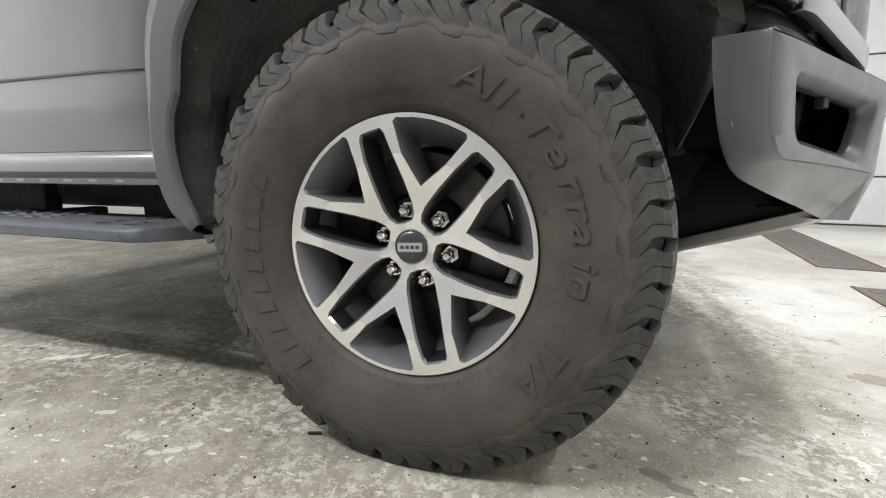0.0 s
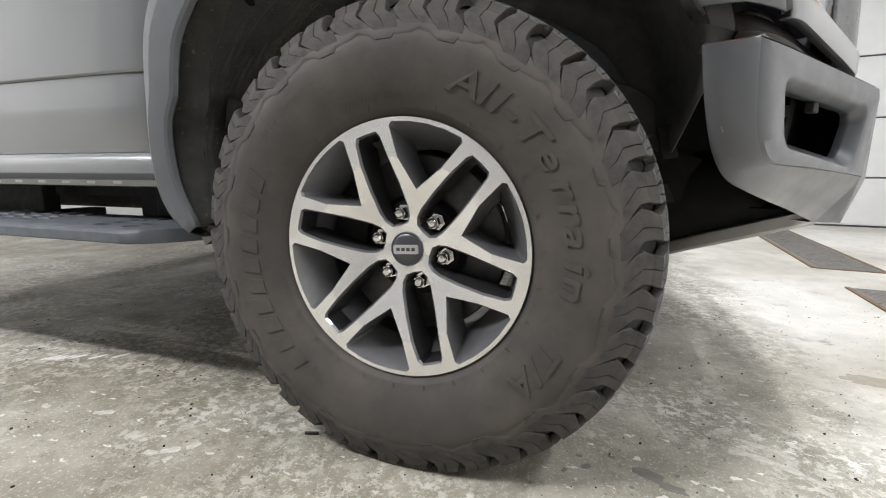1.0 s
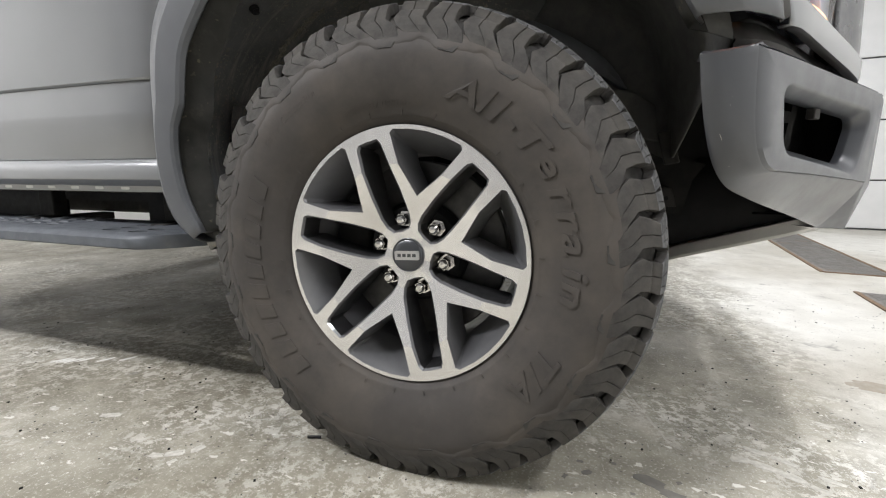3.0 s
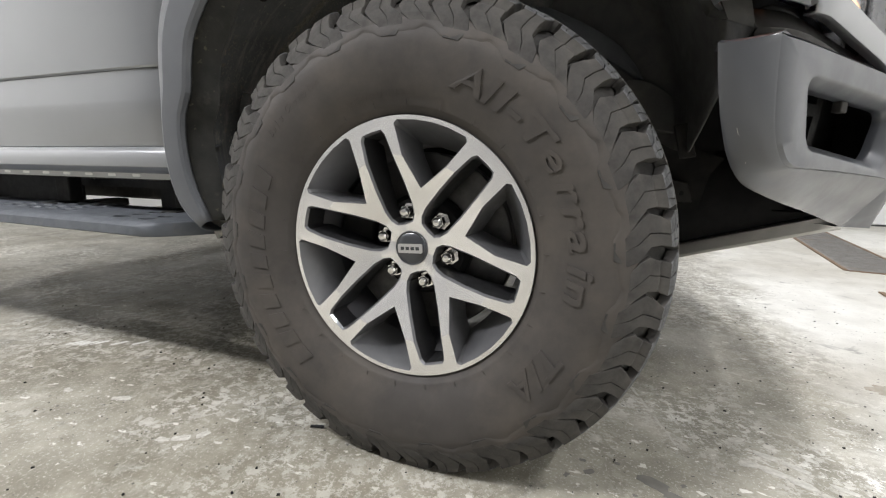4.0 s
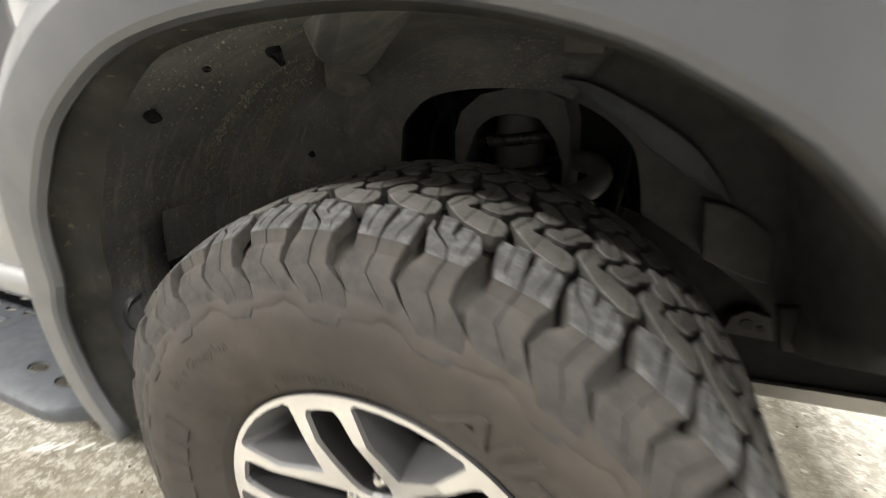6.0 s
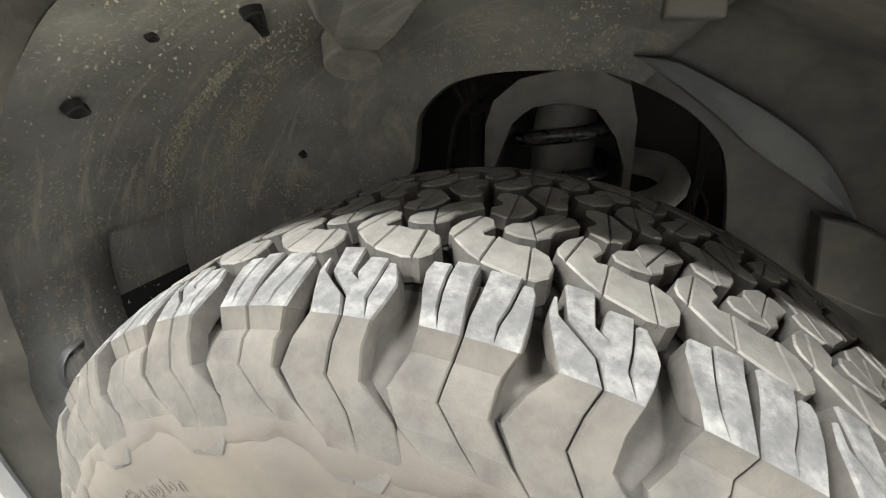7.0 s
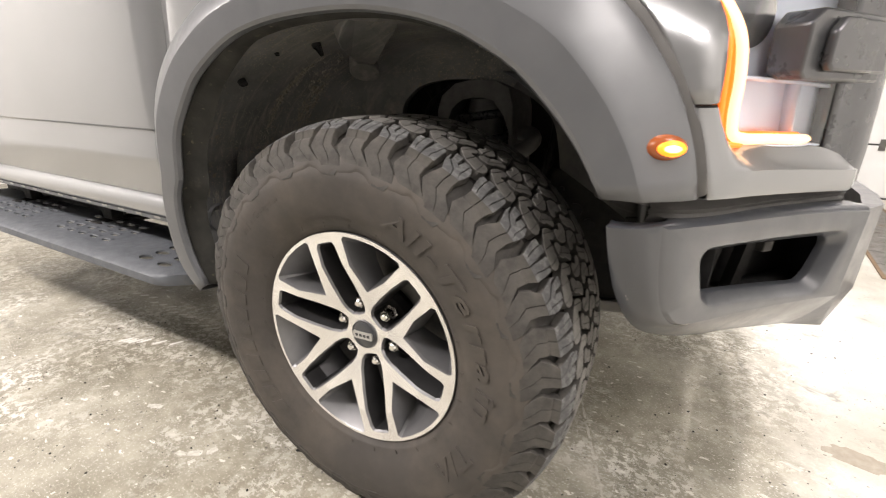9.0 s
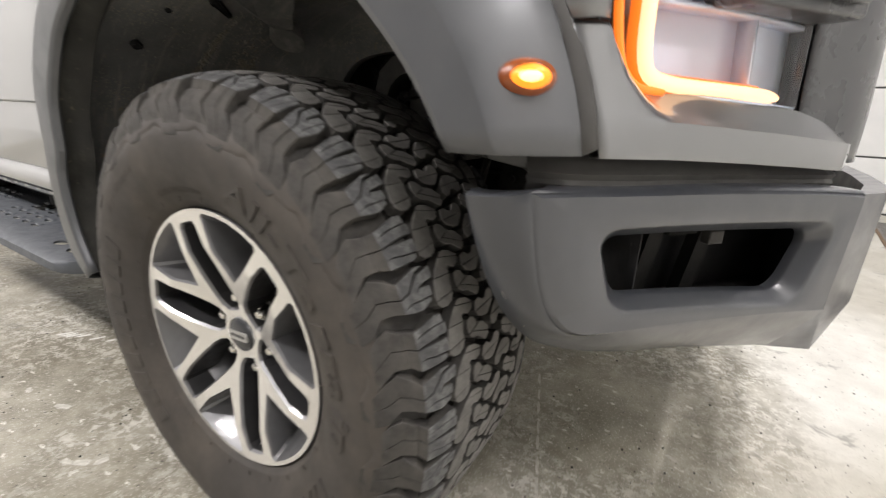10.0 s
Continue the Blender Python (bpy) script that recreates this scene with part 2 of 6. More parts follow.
def floor_material():
    m, t, b = material("worn_painted_concrete", (0.5, 0.48, 0.42), 0.45)
    paint = ramp(t, noise_at(t, 9.0, 6.0), [(0.3, (0.66, 0.65, 0.6)), (0.7, (0.82, 0.81, 0.76))])
    bare = ramp(t, noise_at(t, 5.0, 8.0, 0.7), [(0.3, (0.2, 0.185, 0.145)), (0.48, (0.3, 0.282, 0.228)), (0.62, (0.42, 0.4, 0.335)), (0.72, (0.54, 0.52, 0.45))])
    # the bay's entrance keeps its paint
    co = t.nodes.new("ShaderNodeTexCoord")
    sep = t.nodes.new("ShaderNodeSeparateXYZ")
    t.links.new(co.outputs["Object"], sep.inputs[0])
    add = t.nodes.new("ShaderNodeMath")
    add.operation = "MULTIPLY_ADD"
    t.links.new(noise_at(t, 3.2, 6.0, 0.65), add.inputs[0])
    add.inputs[1].default_value = 0.9
    t.links.new(sep.outputs[0], add.inputs[2])
    rng_ = t.nodes.new("ShaderNodeMapRange")
    rng_.inputs["From Min"].default_value, rng_.inputs["From Max"].default_value = 1.28, 1.55
    t.links.new(add.outputs[0], rng_.inputs["Value"])
    patches = ramp(t, noise_at(t, 1.9, 8.0, 0.68, distort=0.4), [(0.44, grey(0.05)), (0.58, grey(1))])
    ragged = ramp(t, noise_at(t, 34.0, 9.0, 0.78, distort=0.15), [(0.5, grey(0)), (0.54, grey(0.85))])
    keep = mix(t, 1.0, patches, ragged, "MULTIPLY")
    keep = mix(t, 1.0, keep, rng_.outputs[0], "ADD")
    col = mix(t, keep, bare, paint)
    # single chips of white paint, longer than wide
    flecks = ramp(t, noise_at(t, 27.0, 3.0, 0.55, stretch=(1.0, 1.8, 1.0), distort=0.25), [(0.655, grey(0)), (0.675, grey(0.95))])
    col = mix(t, flecks, col, (0.74, 0.73, 0.68))
    tiny = ramp(t, noise_at(t, 150.0, 5.0, 0.7), [(0.56, grey(0)), (0.62, grey(0.8))])
    col = mix(t, tiny, col, (0.62, 0.6, 0.55))
    soil = ramp(t, noise_at(t, 0.95, 6.0, 0.55, distort=0.3), [(0.4, (1.0, 1.0, 1.0)), (0.58, (0.7, 0.68, 0.64))])
    col = mix(t, 1.0, col, soil, "MULTIPLY")
    spots = ramp(t, noise_at(t, 6.5, 5.0, 0.65, distort=0.6), [(0.63, grey(0)), (0.7, grey(0.55))])
    col = mix(t, spots, col, (0.13, 0.125, 0.11))
    pits = ramp(t, noise_at(t, 85.0, 1.5, 0.4), [(0.715, grey(0)), (0.735, grey(0.85))])
    col = mix(t, pits, col, (0.07, 0.065, 0.06))
    link(t, col, b, "Base Color")
    link(t, ramp(t, noise_at(t, 4.0, 6.0, 0.7), [(0.35, grey(0.28)), (0.65, grey(0.55))]), b, "Roughness")
    bump(t, b, mix(t, 0.5, ragged, noise_at(t, 60.0, 6.0)), 0.25, 0.0015)
    return m


FLOOR = floor_material()

# ---- mesh helpers ----


def mesh_object(name, verts, faces, mats, parent=None, label="", mats_of=None, sharp=32.0, smooth=True, at=None):
    me = bpy.data.meshes.new(name)
    me.from_pydata([tuple(v) for v in verts], [], [tuple(f) for f in faces])
    for m in mats if isinstance(mats, (list, tuple)) else [mats]:
        me.materials.append(m)
    if mats_of:
        for p, k in zip(me.polygons, mats_of):
            p.material_index = k
    me.update()
    if smooth:
        me.polygons.foreach_set("use_smooth", [True] * len(me.polygons))
        me.set_sharp_from_angle(angle=radians(sharp))
    ob = new(name, me)
    if parent:
        ob.parent = parent
    if at is not None:
        ob.matrix_basis = at
    return tagged(ob, label=label)


def part(name, bm, mats, parent, label="", sharp=32.0, smooth=True, at=None):
    bmesh.ops.recalc_face_normals(bm, faces=bm.faces)
    me = bpy.data.meshes.new(name)
    bm.to_mesh(me)
    bm.free()
    for m in mats if isinstance(mats, (list, tuple)) else [mats]:
        me.materials.append(m)
    if smooth:
        me.polygons.foreach_set("use_smooth", [True] * len(me.polygons))
        me.set_sharp_from_angle(angle=radians(sharp))
    ob = new(name, me)
    if parent:
        ob.parent = parent
    if at is not None:
        ob.matrix_basis = at
    return tagged(ob, label=label)


def thicken(ob, metres, offset=-1.0):
    m = ob.modifiers.new("thickness", "SOLIDIFY")
    m.thickness, m.offset = metres, offset
    return ob


def soften(ob, width, segments=2, angle=30.0):
    m = ob.modifiers.new("edges", "BEVEL")
    m.width, m.segments, m.limit_method, m.angle_limit = width, segments, "ANGLE", radians(angle)
    m.harden_normals = False
    return ob


def grid_faces(rows, cols, closed=False, skip=()):
    faces = []
    for i in range(rows - 1):
        for j in range(cols if closed else cols - 1):
            if (i, j) in skip:
                continue
            k = (j + 1) % cols
            faces.append((i * cols + j, i * cols + k, (i + 1) * cols + k, (i + 1) * cols + j))
    return faces


def spline(points, n, closed=False):
    """n points at even steps along a smooth curve through the points."""
    p = np.array(points, float)
    if closed:
        p = np.vstack([p[-1], p, p[0], p[1]])
    else:
        p = np.vstack([2 * p[0] - p[1], p, 2 * p[-1] - p[-2]])
    out = []
    for a, b, c, d in zip(p[:-3], p[1:-2], p[2:-1], p[3:]):
        for u in np.linspace(0, 1, 24, endpoint=False):
            out.append(0.5 * (2 * b + (c - a) * u + (2 * a - 5 * b + 4 * c - d) * u**2 + (3 * b - 3 * c + d - a) * u**3))
    if not closed:
        out.append(p[-2])
    else:
        out.append(out[0])
    out = np.array(out)
    run = np.concatenate([[0], np.cumsum(np.linalg.norm(np.diff(out, axis=0), axis=1))])
    want = np.linspace(0, run[-1], n, endpoint=not closed)
    return np.stack([np.interp(want, run, out[:, k]) for k in range(out.shape[1])], axis=1)


def loft(name, rows, mats, parent=None, label="", closed=False, skip=(), sharp=32.0):
    rows = [list(r) for r in rows]
    verts = [v for r in rows for v in r]
    return mesh_object(name, verts, grid_faces(len(rows), len(rows[0]), closed, skip), mats, parent, label, sharp=sharp)


def box(bm, x0, x1, y0, y1, z0, z1, turn=None):
    vs = [bm.verts.new((x, y, z)) for x in (x0, x1) for y in (y0, y1) for z in (z0, z1)]
    for f in ((0, 1, 3, 2), (4, 6, 7, 5), (0, 4, 5, 1), (2, 3, 7, 6), (0, 2, 6, 4), (1, 5, 7, 3)):
        bm.faces.new([vs[i] for i in f])
    if turn:
        bmesh.ops.transform(bm, matrix=turn, verts=vs)
    return vs


def tube(bm, path, radius, sides=12, caps=True):
    """A round bar along a list of places; radius is one number or one for each place."""
    path = [Vector(p) for p in path]
    radii = [radius] * len(path) if isinstance(radius, (int, float)) else radius
    rings, side = [], None
    for i, p in enumerate(path):
        ahead = (path[min(i + 1, len(path) - 1)] - path[max(i - 1, 0)]).normalized()
        if side is None:
            side = ahead.orthogonal().normalized()
        side = (side - ahead * side.dot(ahead)).normalized()
        up = ahead.cross(side)
        rings.append([bm.verts.new(p + radii[i] * (math.cos(a) * side + math.sin(a) * up)) for a in np.linspace(0, 2 * math.pi, sides, endpoint=False)])
    for a, b in zip(rings[:-1], rings[1:]):
        for k in range(sides):
            bm.faces.new((a[k], a[(k + 1) % sides], b[(k + 1) % sides], b[k]))
    if caps:
        bm.faces.new(rings[0])
        bm.faces.new(rings[-1])
    return bm


def lathe(profile, segments=96, closed=True):
    """Verts and faces of a turned form round the y axis; profile rows are (radius, y)."""
    n = len(profile)
    verts = []
    for i in range(segments):
        a = 2 * math.pi * i / segments
        verts += [(r * math.cos(a), y, r * math.sin(a)) for r, y in profile]
    faces = [(i * n + j, ((i + 1) % segments) * n + j, ((i + 1) % segments) * n + j + 1, i * n + j + 1) for i in range(segments) for j in range(n - 1)]
    return verts, faces


def prism(bm, outline, y0, y1):
    """An outline in x and z pushed from y0 to y1."""
    a = [bm.verts.new((x, y0, z)) for x, z in outline]
    b = [bm.verts.new((x, y1, z)) for x, z in outline]
    bm.faces.new(a)
    bm.faces.new(list(reversed(b)))
    for i in range(len(outline)):
        j = (i + 1) % len(outline)
        bm.faces.new((a[i], b[i], b[j], a[j]))


def rounded(x0, x1, z0, z1, r, n=5):
    out = []
    for cx, cz, a0 in ((x1 - r, z1 - r, 0), (x0 + r, z1 - r, 90), (x0 + r, z0 + r, 180), (x1 - r, z0 + r, 270)):
        out += [(cx + r * math.cos(radians(a0 + 90 * k / n)), cz + r * math.sin(radians(a0 + 90 * k / n))) for k in range(n + 1)]
    return out


# ---- the bay ----


def flat(name, corners, mat, kind="structure", label="", thick=0.1):
    ob = mesh_object(name, corners, [tuple(range(len(corners)))], mat, label=label, smooth=False)
    thicken(ob, thick, -1.0)
    return tagged(ob, kind=kind)


X0, X1, Y0, Y1 = -5.5, 2.9, -4.6, 5.6
floor = tagged(flat("floor", [room(X0 - .2, Y0 - .2), room(X1 + .2, Y0 - .2), room(X1 + .2, Y1 + .2), room(X0 - .2, Y1 + .2)], FLOOR, label="worn white-painted concrete floor with stains and chips"), category="floor")
tagged(flat("ceiling", [room(X0 - .2, Y1 + .2, CEILING), room(X1 + .2, Y1 + .2, CEILING), room(X1 + .2, Y0 - .2, CEILING), room(X0 - .2, Y0 - .2, CEILING)], CEIL, label="plain grey ceiling of the garage bay"), category="ceiling")


def wall(name, a, b, label, mat):
    bm = bmesh.new()
    (ax, ay), (bx, by) = a, b
    vs = [bm.verts.new(room(x, y, z)) for x, y, z in ((ax, ay, 0), (bx, by, 0), (bx, by, CEILING), (ax, ay, CEILING))]
    bm.faces.new(vs)
    ob = part(name, bm, mat, None, label, smooth=False)
    thicken(ob, 0.12, 0.0)
    return tagged(ob, kind="structure", category="wall")


wall("wall_north", (X0 + .06, Y1), (X1 - .06, Y1), "white painted wall around the sectional door", WALL)
# never in view; its dark tone keeps reflections on flare and bumper low
wall("wall_south", (X0 + .06, Y0), (X1 - .06, Y0), "unseen grey wall, kept dark so the truck's side reflects less", DARK_WALL)
wall("wall_west", (X0, Y0 - .06), (X0, Y1 + .06), "plain white painted end wall of the bay", WALL)
wall("wall_east", (X1 + .12, Y0 - .06), (X1 + .12, Y1 + .06), "plain white painted wall beside the truck's nose", WALL)


def garage_door():
    door = tagged(new("garage_door"), "white sectional garage door with dark horizontal panel joints", "garage door", kind="structure")
    door.matrix_basis = Matrix.Translation(room(0, Y1 - 0.09)) @ Matrix.Rotation(TURN_ROOM, 4, "Z")
    joints = [0.012, 0.53, 1.15, 1.77, 2.39]
    for z0, z1 in zip(joints[:-1], joints[1:]):
        bm = bmesh.new()
        box(bm, -0.9, X1 - 0.15, -0.025, 0.025, z0 + 0.004, z1 - 0.012)
        soften(part("panel", bm, DOOR_WHITE, door, smooth=False), 0.008)
        if z0 > 0.1:
            bm = bmesh.new()
            box(bm, -0.9, X1 - 0.15, -0.012, 0.012, z0 - 0.013, z0 + 0.005)
            part("joint_strip", bm, SEAL, door, "dark joint between two panels", smooth=False)
            for x in np.arange(-0.6, X1 - 0.2, 1.1):
                bm = bmesh.new()
                box(bm, x, x + 0.05, -0.034, -0.022, z0 - 0.06, z0 + 0.05)
                part("hinge", bm, SHOCK, door, "small grey steel hinge", smooth=False)
    bm = bmesh.new()
    box(bm, -0.9, X1 - 0.15, -0.03, 0.03, 0.0, 0.012)
    part("bottom_seal", bm, SEAL, door, "dark rubber bottom seal", smooth=False)


garage_door()


def drain_grate(y, plates, label):
    """A run of floor drain plates in an angle-iron frame, its near end at y."""
    drain = tagged(new("floor_drain"), label, "drain", kind="structure")
    drain.matrix_basis = Matrix.Translation(room(1.5, y, 0.0)) @ Matrix.Rotation(TURN_ROOM, 4, "Z")
    long = 0.3 * plates
    for x in (-0.18, 0.16):
        bm = bmesh.new()
        box(bm, x, x + 0.02, 0.0, long, 0.0, 0.006)
        part("rail", bm, RUST, drain, "rusty angle-iron rail", smooth=False)
    bm = bmesh.new()
    box(bm, -0.16, 0.16, -0.012, 0.0, 0.0, 0.006)
    part("end_bar", bm, RUST, drain, "rusty end bar", smooth=False)
    for k in range(plates):
        bm = bmesh.new()
        box(bm, -0.158, 0.158, 0.005 + 0.3 * k, 0.295 + 0.3 * k, 0.0, 0.004)
        for q in range(9):
            box(bm, -0.14, 0.14, 0.02 + 0.3 * k + 0.031 * q, 0.034 + 0.3 * k + 0.031 * q, 0.0, 0.0052)
        part("plate", bm, GRATE, drain, smooth=False)


drain_grate(2.62, 8, "grey metal drain grate with a rusty frame set in the floor")
drain_grate(1.5, 2, "short rust-brown drain grate set in the white floor")


def ceiling_lamp(x, y, watts, across):
    turn = TURN_ROOM + (math.pi / 2 if across else 0.0)
    lamp = tagged(new("ceiling_lamp"), "unseen long white LED strip lamp on the ceiling", "ceiling lamp", "ceiling lamps")
    lamp.matrix_basis = Matrix.Translation(room(x, y, CEILING)) @ Matrix.Rotation(turn, 4, "Z")
    bm = bmesh.new()
    box(bm, -0.62, 0.62, -0.07, 0.07, -0.05, 0.0)
    soften(part("housing", bm, CEIL, lamp, "white metal housing", smooth=False), 0.008)
    bm = bmesh.new()
    box(bm, -0.6, 0.6, -0.055, 0.055, -0.062, -0.05)
    part("diffuser", bm, LED_WHITE, lamp, "glowing white diffuser", smooth=False)
    light = bpy.data.lights.new("led_strip", "AREA")
    light.shape, light.size, light.size_y, light.energy, light.color = "RECTANGLE", 1.2, 0.12, watts, (1.0, 0.99, 0.975)
    ob = new("led_strip", light)
    ob.matrix_basis = Matrix.Translation(room(x, y, CEILING - 0.07)) @ Matrix.Rotation(turn, 4, "Z")


for spot in LAMP_SPOTS:
    ceiling_lamp(*spot)

# ---- the truck ----
truck = tagged(new("pickup_truck"), "grey pickup truck with flared arches, parked on the concrete floor", "pickup truck")
HUB = 0.425                        # height of the wheel's axis
MID = 1.04                         # the truck's centre line
wheel_at = Matrix.Translation((0, 0, HUB))

# tyre: sidewall and groove floor are turned, the blocks stand on them
TYRE_Y = 0.12
HALF = [(0.228, -0.026), (0.236, -0.036), (0.246, -0.044), (0.2475, -0.0462), (0.251, -0.0472), (0.262, -0.0545), (0.285, -0.0645), (0.31, -0.0705), (0.326, -0.0723), (0.338, -0.073), (0.348, -0.0726), (0.354, -0.0708), (0.362, -0.0676), (0.372, -0.0635), (0.383, -0.0578), (0.396, -0.0462),
        (0.4055, -0.033), (0.412, -0.02), (0.4165, -0.01), (0.4195, 0.0), (0.4245, 0.04), (0.4275, 0.08), (0.4285, 0.12)]
PROFILE = HALF + [(r, 2 * TYRE_Y - y) for r, y in reversed(HALF[:-1])]


def sidewall_y(r):
    return float(np.interp(r, [p[0] for p in HALF], [p[1] for p in HALF]))


v_, f_ = lathe(PROFILE, 240)
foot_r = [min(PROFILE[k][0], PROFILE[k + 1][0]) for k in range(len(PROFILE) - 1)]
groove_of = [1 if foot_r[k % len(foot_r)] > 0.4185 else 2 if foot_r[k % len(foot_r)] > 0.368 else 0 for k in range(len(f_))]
tyre = mesh_object("tyre", v_, f_, [RUBBER, GROOVE_SHADE, TREAD], truck, "dusty black all-terrain tyre with raised lettering", mats_of=groove_of, at=wheel_at, sharp=40.0)


def crown(v):
    return 0.4445 - 0.0125 * ((v - TYRE_Y) / 0.145) ** 4


def on_tread(u, v, down=0.0):
    """u metres round the tyre, v metres across it."""
    r, a = crown(v) - down, math.pi / 2 - u / 0.44
    return (r * math.cos(a), v, r * math.sin(a))


PAIR = 2 * math.pi * 0.44 / 21     # one repeat of the tread: two lugs, two blocks in each row


def cut_by(poly, point, normal, gap):
    """The two parts of a polygon on either side of a line, a gap apart."""
    out = []
    for sign in (1, -1):
        side_of = [sign * ((u - point[0]) * normal[0] + (v - point[1]) * normal[1]) - gap / 2 for u, v in poly]
        keep = []
        for i, (p, d) in enumerate(zip(poly, side_of)):
            q, e = poly[(i + 1) % len(poly)], side_of[(i + 1) % len(poly)]
            if d >= 0:
                keep.append(p)
            if (d >= 0) != (e >= 0):
                f = d / (d - e)
                keep.append((p[0] + (q[0] - p[0]) * f, p[1] + (q[1] - p[1]) * f))
        out.append(keep)
    return out


def tread_block(outline, sipes, mirror=False):
    """A hooked block of the inner rows, cut by its sipes. The outline runs in millimetres round and across the tyre."""
    pieces = [outline]
    for point, normal in sipes:
        nearest = min(range(len(pieces)), key=lambda i: math.dist(np.mean(pieces[i], axis=0), point))
        pieces[nearest:nearest + 1] = cut_by(pieces[nearest], point, normal, 1.3)
    verts, faces, tops = [], [], []
    for piece in pieces:
        pts = [(u / 1000, v / 1000) for u, v in piece]
        if mirror:
            pts = [(0.075 - u, 0.24 - v) for u, v in pts]
        n, base = len(pts), len(verts)
        area = sum(p[0] * q[1] - q[0] * p[1] for p, q in zip(pts, pts[1:] + pts[:1]))
        normals = []
        for i in range(n):
            e = np.array(pts[(i + 1) % n]) - np.array(pts[i - 1])
            normals.append(np.array([e[1], -e[0]]) / max(np.linalg.norm(e), 1e-9) * (1 if area > 0 else -1))
        for grow, down in ((0.0016, 0.0165), (0.0004, 0.0012), (-0.0005, 0.0)):
            verts += [on_tread(u + m[0] * grow, v + m[1] * grow, down) for (u, v), m in zip(pts, normals)]
        for ring in (0, 1):
            for i in range(n):
                j = (i + 1) % n
                faces.append((base + ring * n + i, base + ring * n + j, base + ring * n + n + j, base + ring * n + n + i))
                tops.append(ring)
        faces.append(tuple(base + 2 * n + i for i in range(n)))
        tops.append(1)
    return verts, faces, tops


# inner rows from the near shoulder to the middle: outline, then the sipes across it
ROW_A = ([(0, 45), (3, 58), (12, 71), (22, 66), (25, 56), (20, 45), (23, 40), (32, 41), (44, 36), (54, 37), (63, 31), (67, 21), (66, 11), (60, 5), (50, 4), (40, 7), (30, 10), (20, 17), (9, 28), (1, 38)],
         [((29, 26), (1.0, -0.06)), ((54, 20), (1.0, 0.12)), ((10, 52), (1.0, -0.2))])
ROW_B = ([(31, 58), (34, 66), (43, 72), (48, 88), (59, 100), (71, 97), (75, 88), (68, 77), (62, 69), (60, 57), (53, 49), (42, 48), (33, 51)], [((49, 61), (0.96, 0.28)), ((61, 86), (0.94, -0.34))])
ROW_C = ([(16, 80), (14, 90), (20, 99), (19, 107), (12, 114), (11, 124), (17, 129), (27, 127), (35, 117), (43, 105), (42, 92), (37, 80), (28, 74)], [((28, 100), (1.0, 0.06))])


# shoulder lugs: stations from the tread's inside edge over the corner and down to the sidewall, as (v, r)
def lug_stations(tread_v, side):
    return [(v / 1000, crown(v / 1000)) for v in tread_v] + [(v / 1000, r / 1000) for v, r in side]


STEPPED = lug_stations((5, -6, -18, -29, -40), ((-43, 412.5), (-48, 410), (-56, 398), (-62.5, 384), (-65.5, 372)))
PLAIN = lug_stations((6, -14, -20, -30, -42), ((-49, 413), (-56, 398), (-62.5, 383), (-68, 367), (-73.6, 349)))
DEPTH = [0.016, 0.016, 0.0155, 0.015, 0.017, 0.013, 0.0115, 0.009, 0.006, 0.003]


def lowered(stations):
    """The foot of each station, some way in from the surface."""
    out = []
    for k, (v, r) in enumerate(stations):
        a, b = stations[max(k - 1, 0)], stations[min(k + 1, len(stations) - 1)]
        t = Vector((b[0] - a[0], b[1] - a[1])).normalized()
        out.append((v - t.y * DEPTH[k], r + t.x * DEPTH[k]))
    return out


def shoulder_lug(stations, left, right, splits, gaps, inner, mirror=False):
    """A lug of strips with slots between them: its edges and slots in millimetres round the tyre at every station,
    the slots' widths there, and how far each strip's inner end is set back."""
    verts, faces, tops = [], [], []
    n = len(stations)
    low = lowered(stations)

    def place(k, u, share, back=0.0):
        v, r = (np.array(low[k]) * (1 - share) + np.array(stations[k]) * share)
        if k == 0:
            v += back
            r = crown(v) - (1 - share) * DEPTH[0]
        u = 0.075 - u if mirror else u
        a = math.pi / 2 - u / 0.44
        return (r * math.cos(a), 2 * TYRE_Y - v if mirror else v, r * math.sin(a))

    def strip(lo, hi, open_l, open_r, share, foot, back):
        base = len(verts)
        for k in range(n):
            l, r = lo[k] / 1000, hi[k] / 1000
            c = min(0.0009, max(0.0, (r - l) * 0.2))
            cl, cr = (c if open_l[k] else 0.0), (c if open_r[k] else 0.0)
            for u, s_ in ((l - foot if open_l[k] else l, 0.0), (l, share - 0.1 if cl else share), (l + cl, share), (r - cr, share), (r, share - 0.1 if cr else share), (r + foot if open_r[k] else r, 0.0)):
                verts.append(place(k, u, s_, back))
        for k in range(n - 1):
            for q in range(5):
                a = base + 6 * k + q
                faces.append((a, a + 1, a + 7, a + 6))
                tops.append(1 if q in (1, 2, 3) and k < 4 and share == 1.0 else 0)
        faces.append(tuple(base + q for q in range(6)))
        faces.append(tuple(base + 6 * (n - 1) + q for q in reversed(range(6))))
        tops.extend((0, 0))

    lefts, rights = [left], []
    opens_l, opens_r = [[True] * n], []
    for row, gap in zip(splits, gaps):
        rights.append([c - g / 2 for c, g in zip(row, gap)])
        lefts.append([c + g / 2 for c, g in zip(row, gap)])
        opens_r.append([g > 0.3 for g in gap])
        opens_l.append([g > 0.3 for g in gap])
    rights.append(right)
    opens_r.append([True] * n)
    for l, r, ol, orr, back in zip(lefts, rights, opens_l, opens_r, inner):
        strip(l, r, ol, orr, 1.0, 0.001, back / 1000)
    strip([u + 0.8 for u in left], [u - 0.8 for u in right], [True] * n, [True] * n, 0.55, 0.0018, min(inner) / 1000)
    return verts, faces, tops


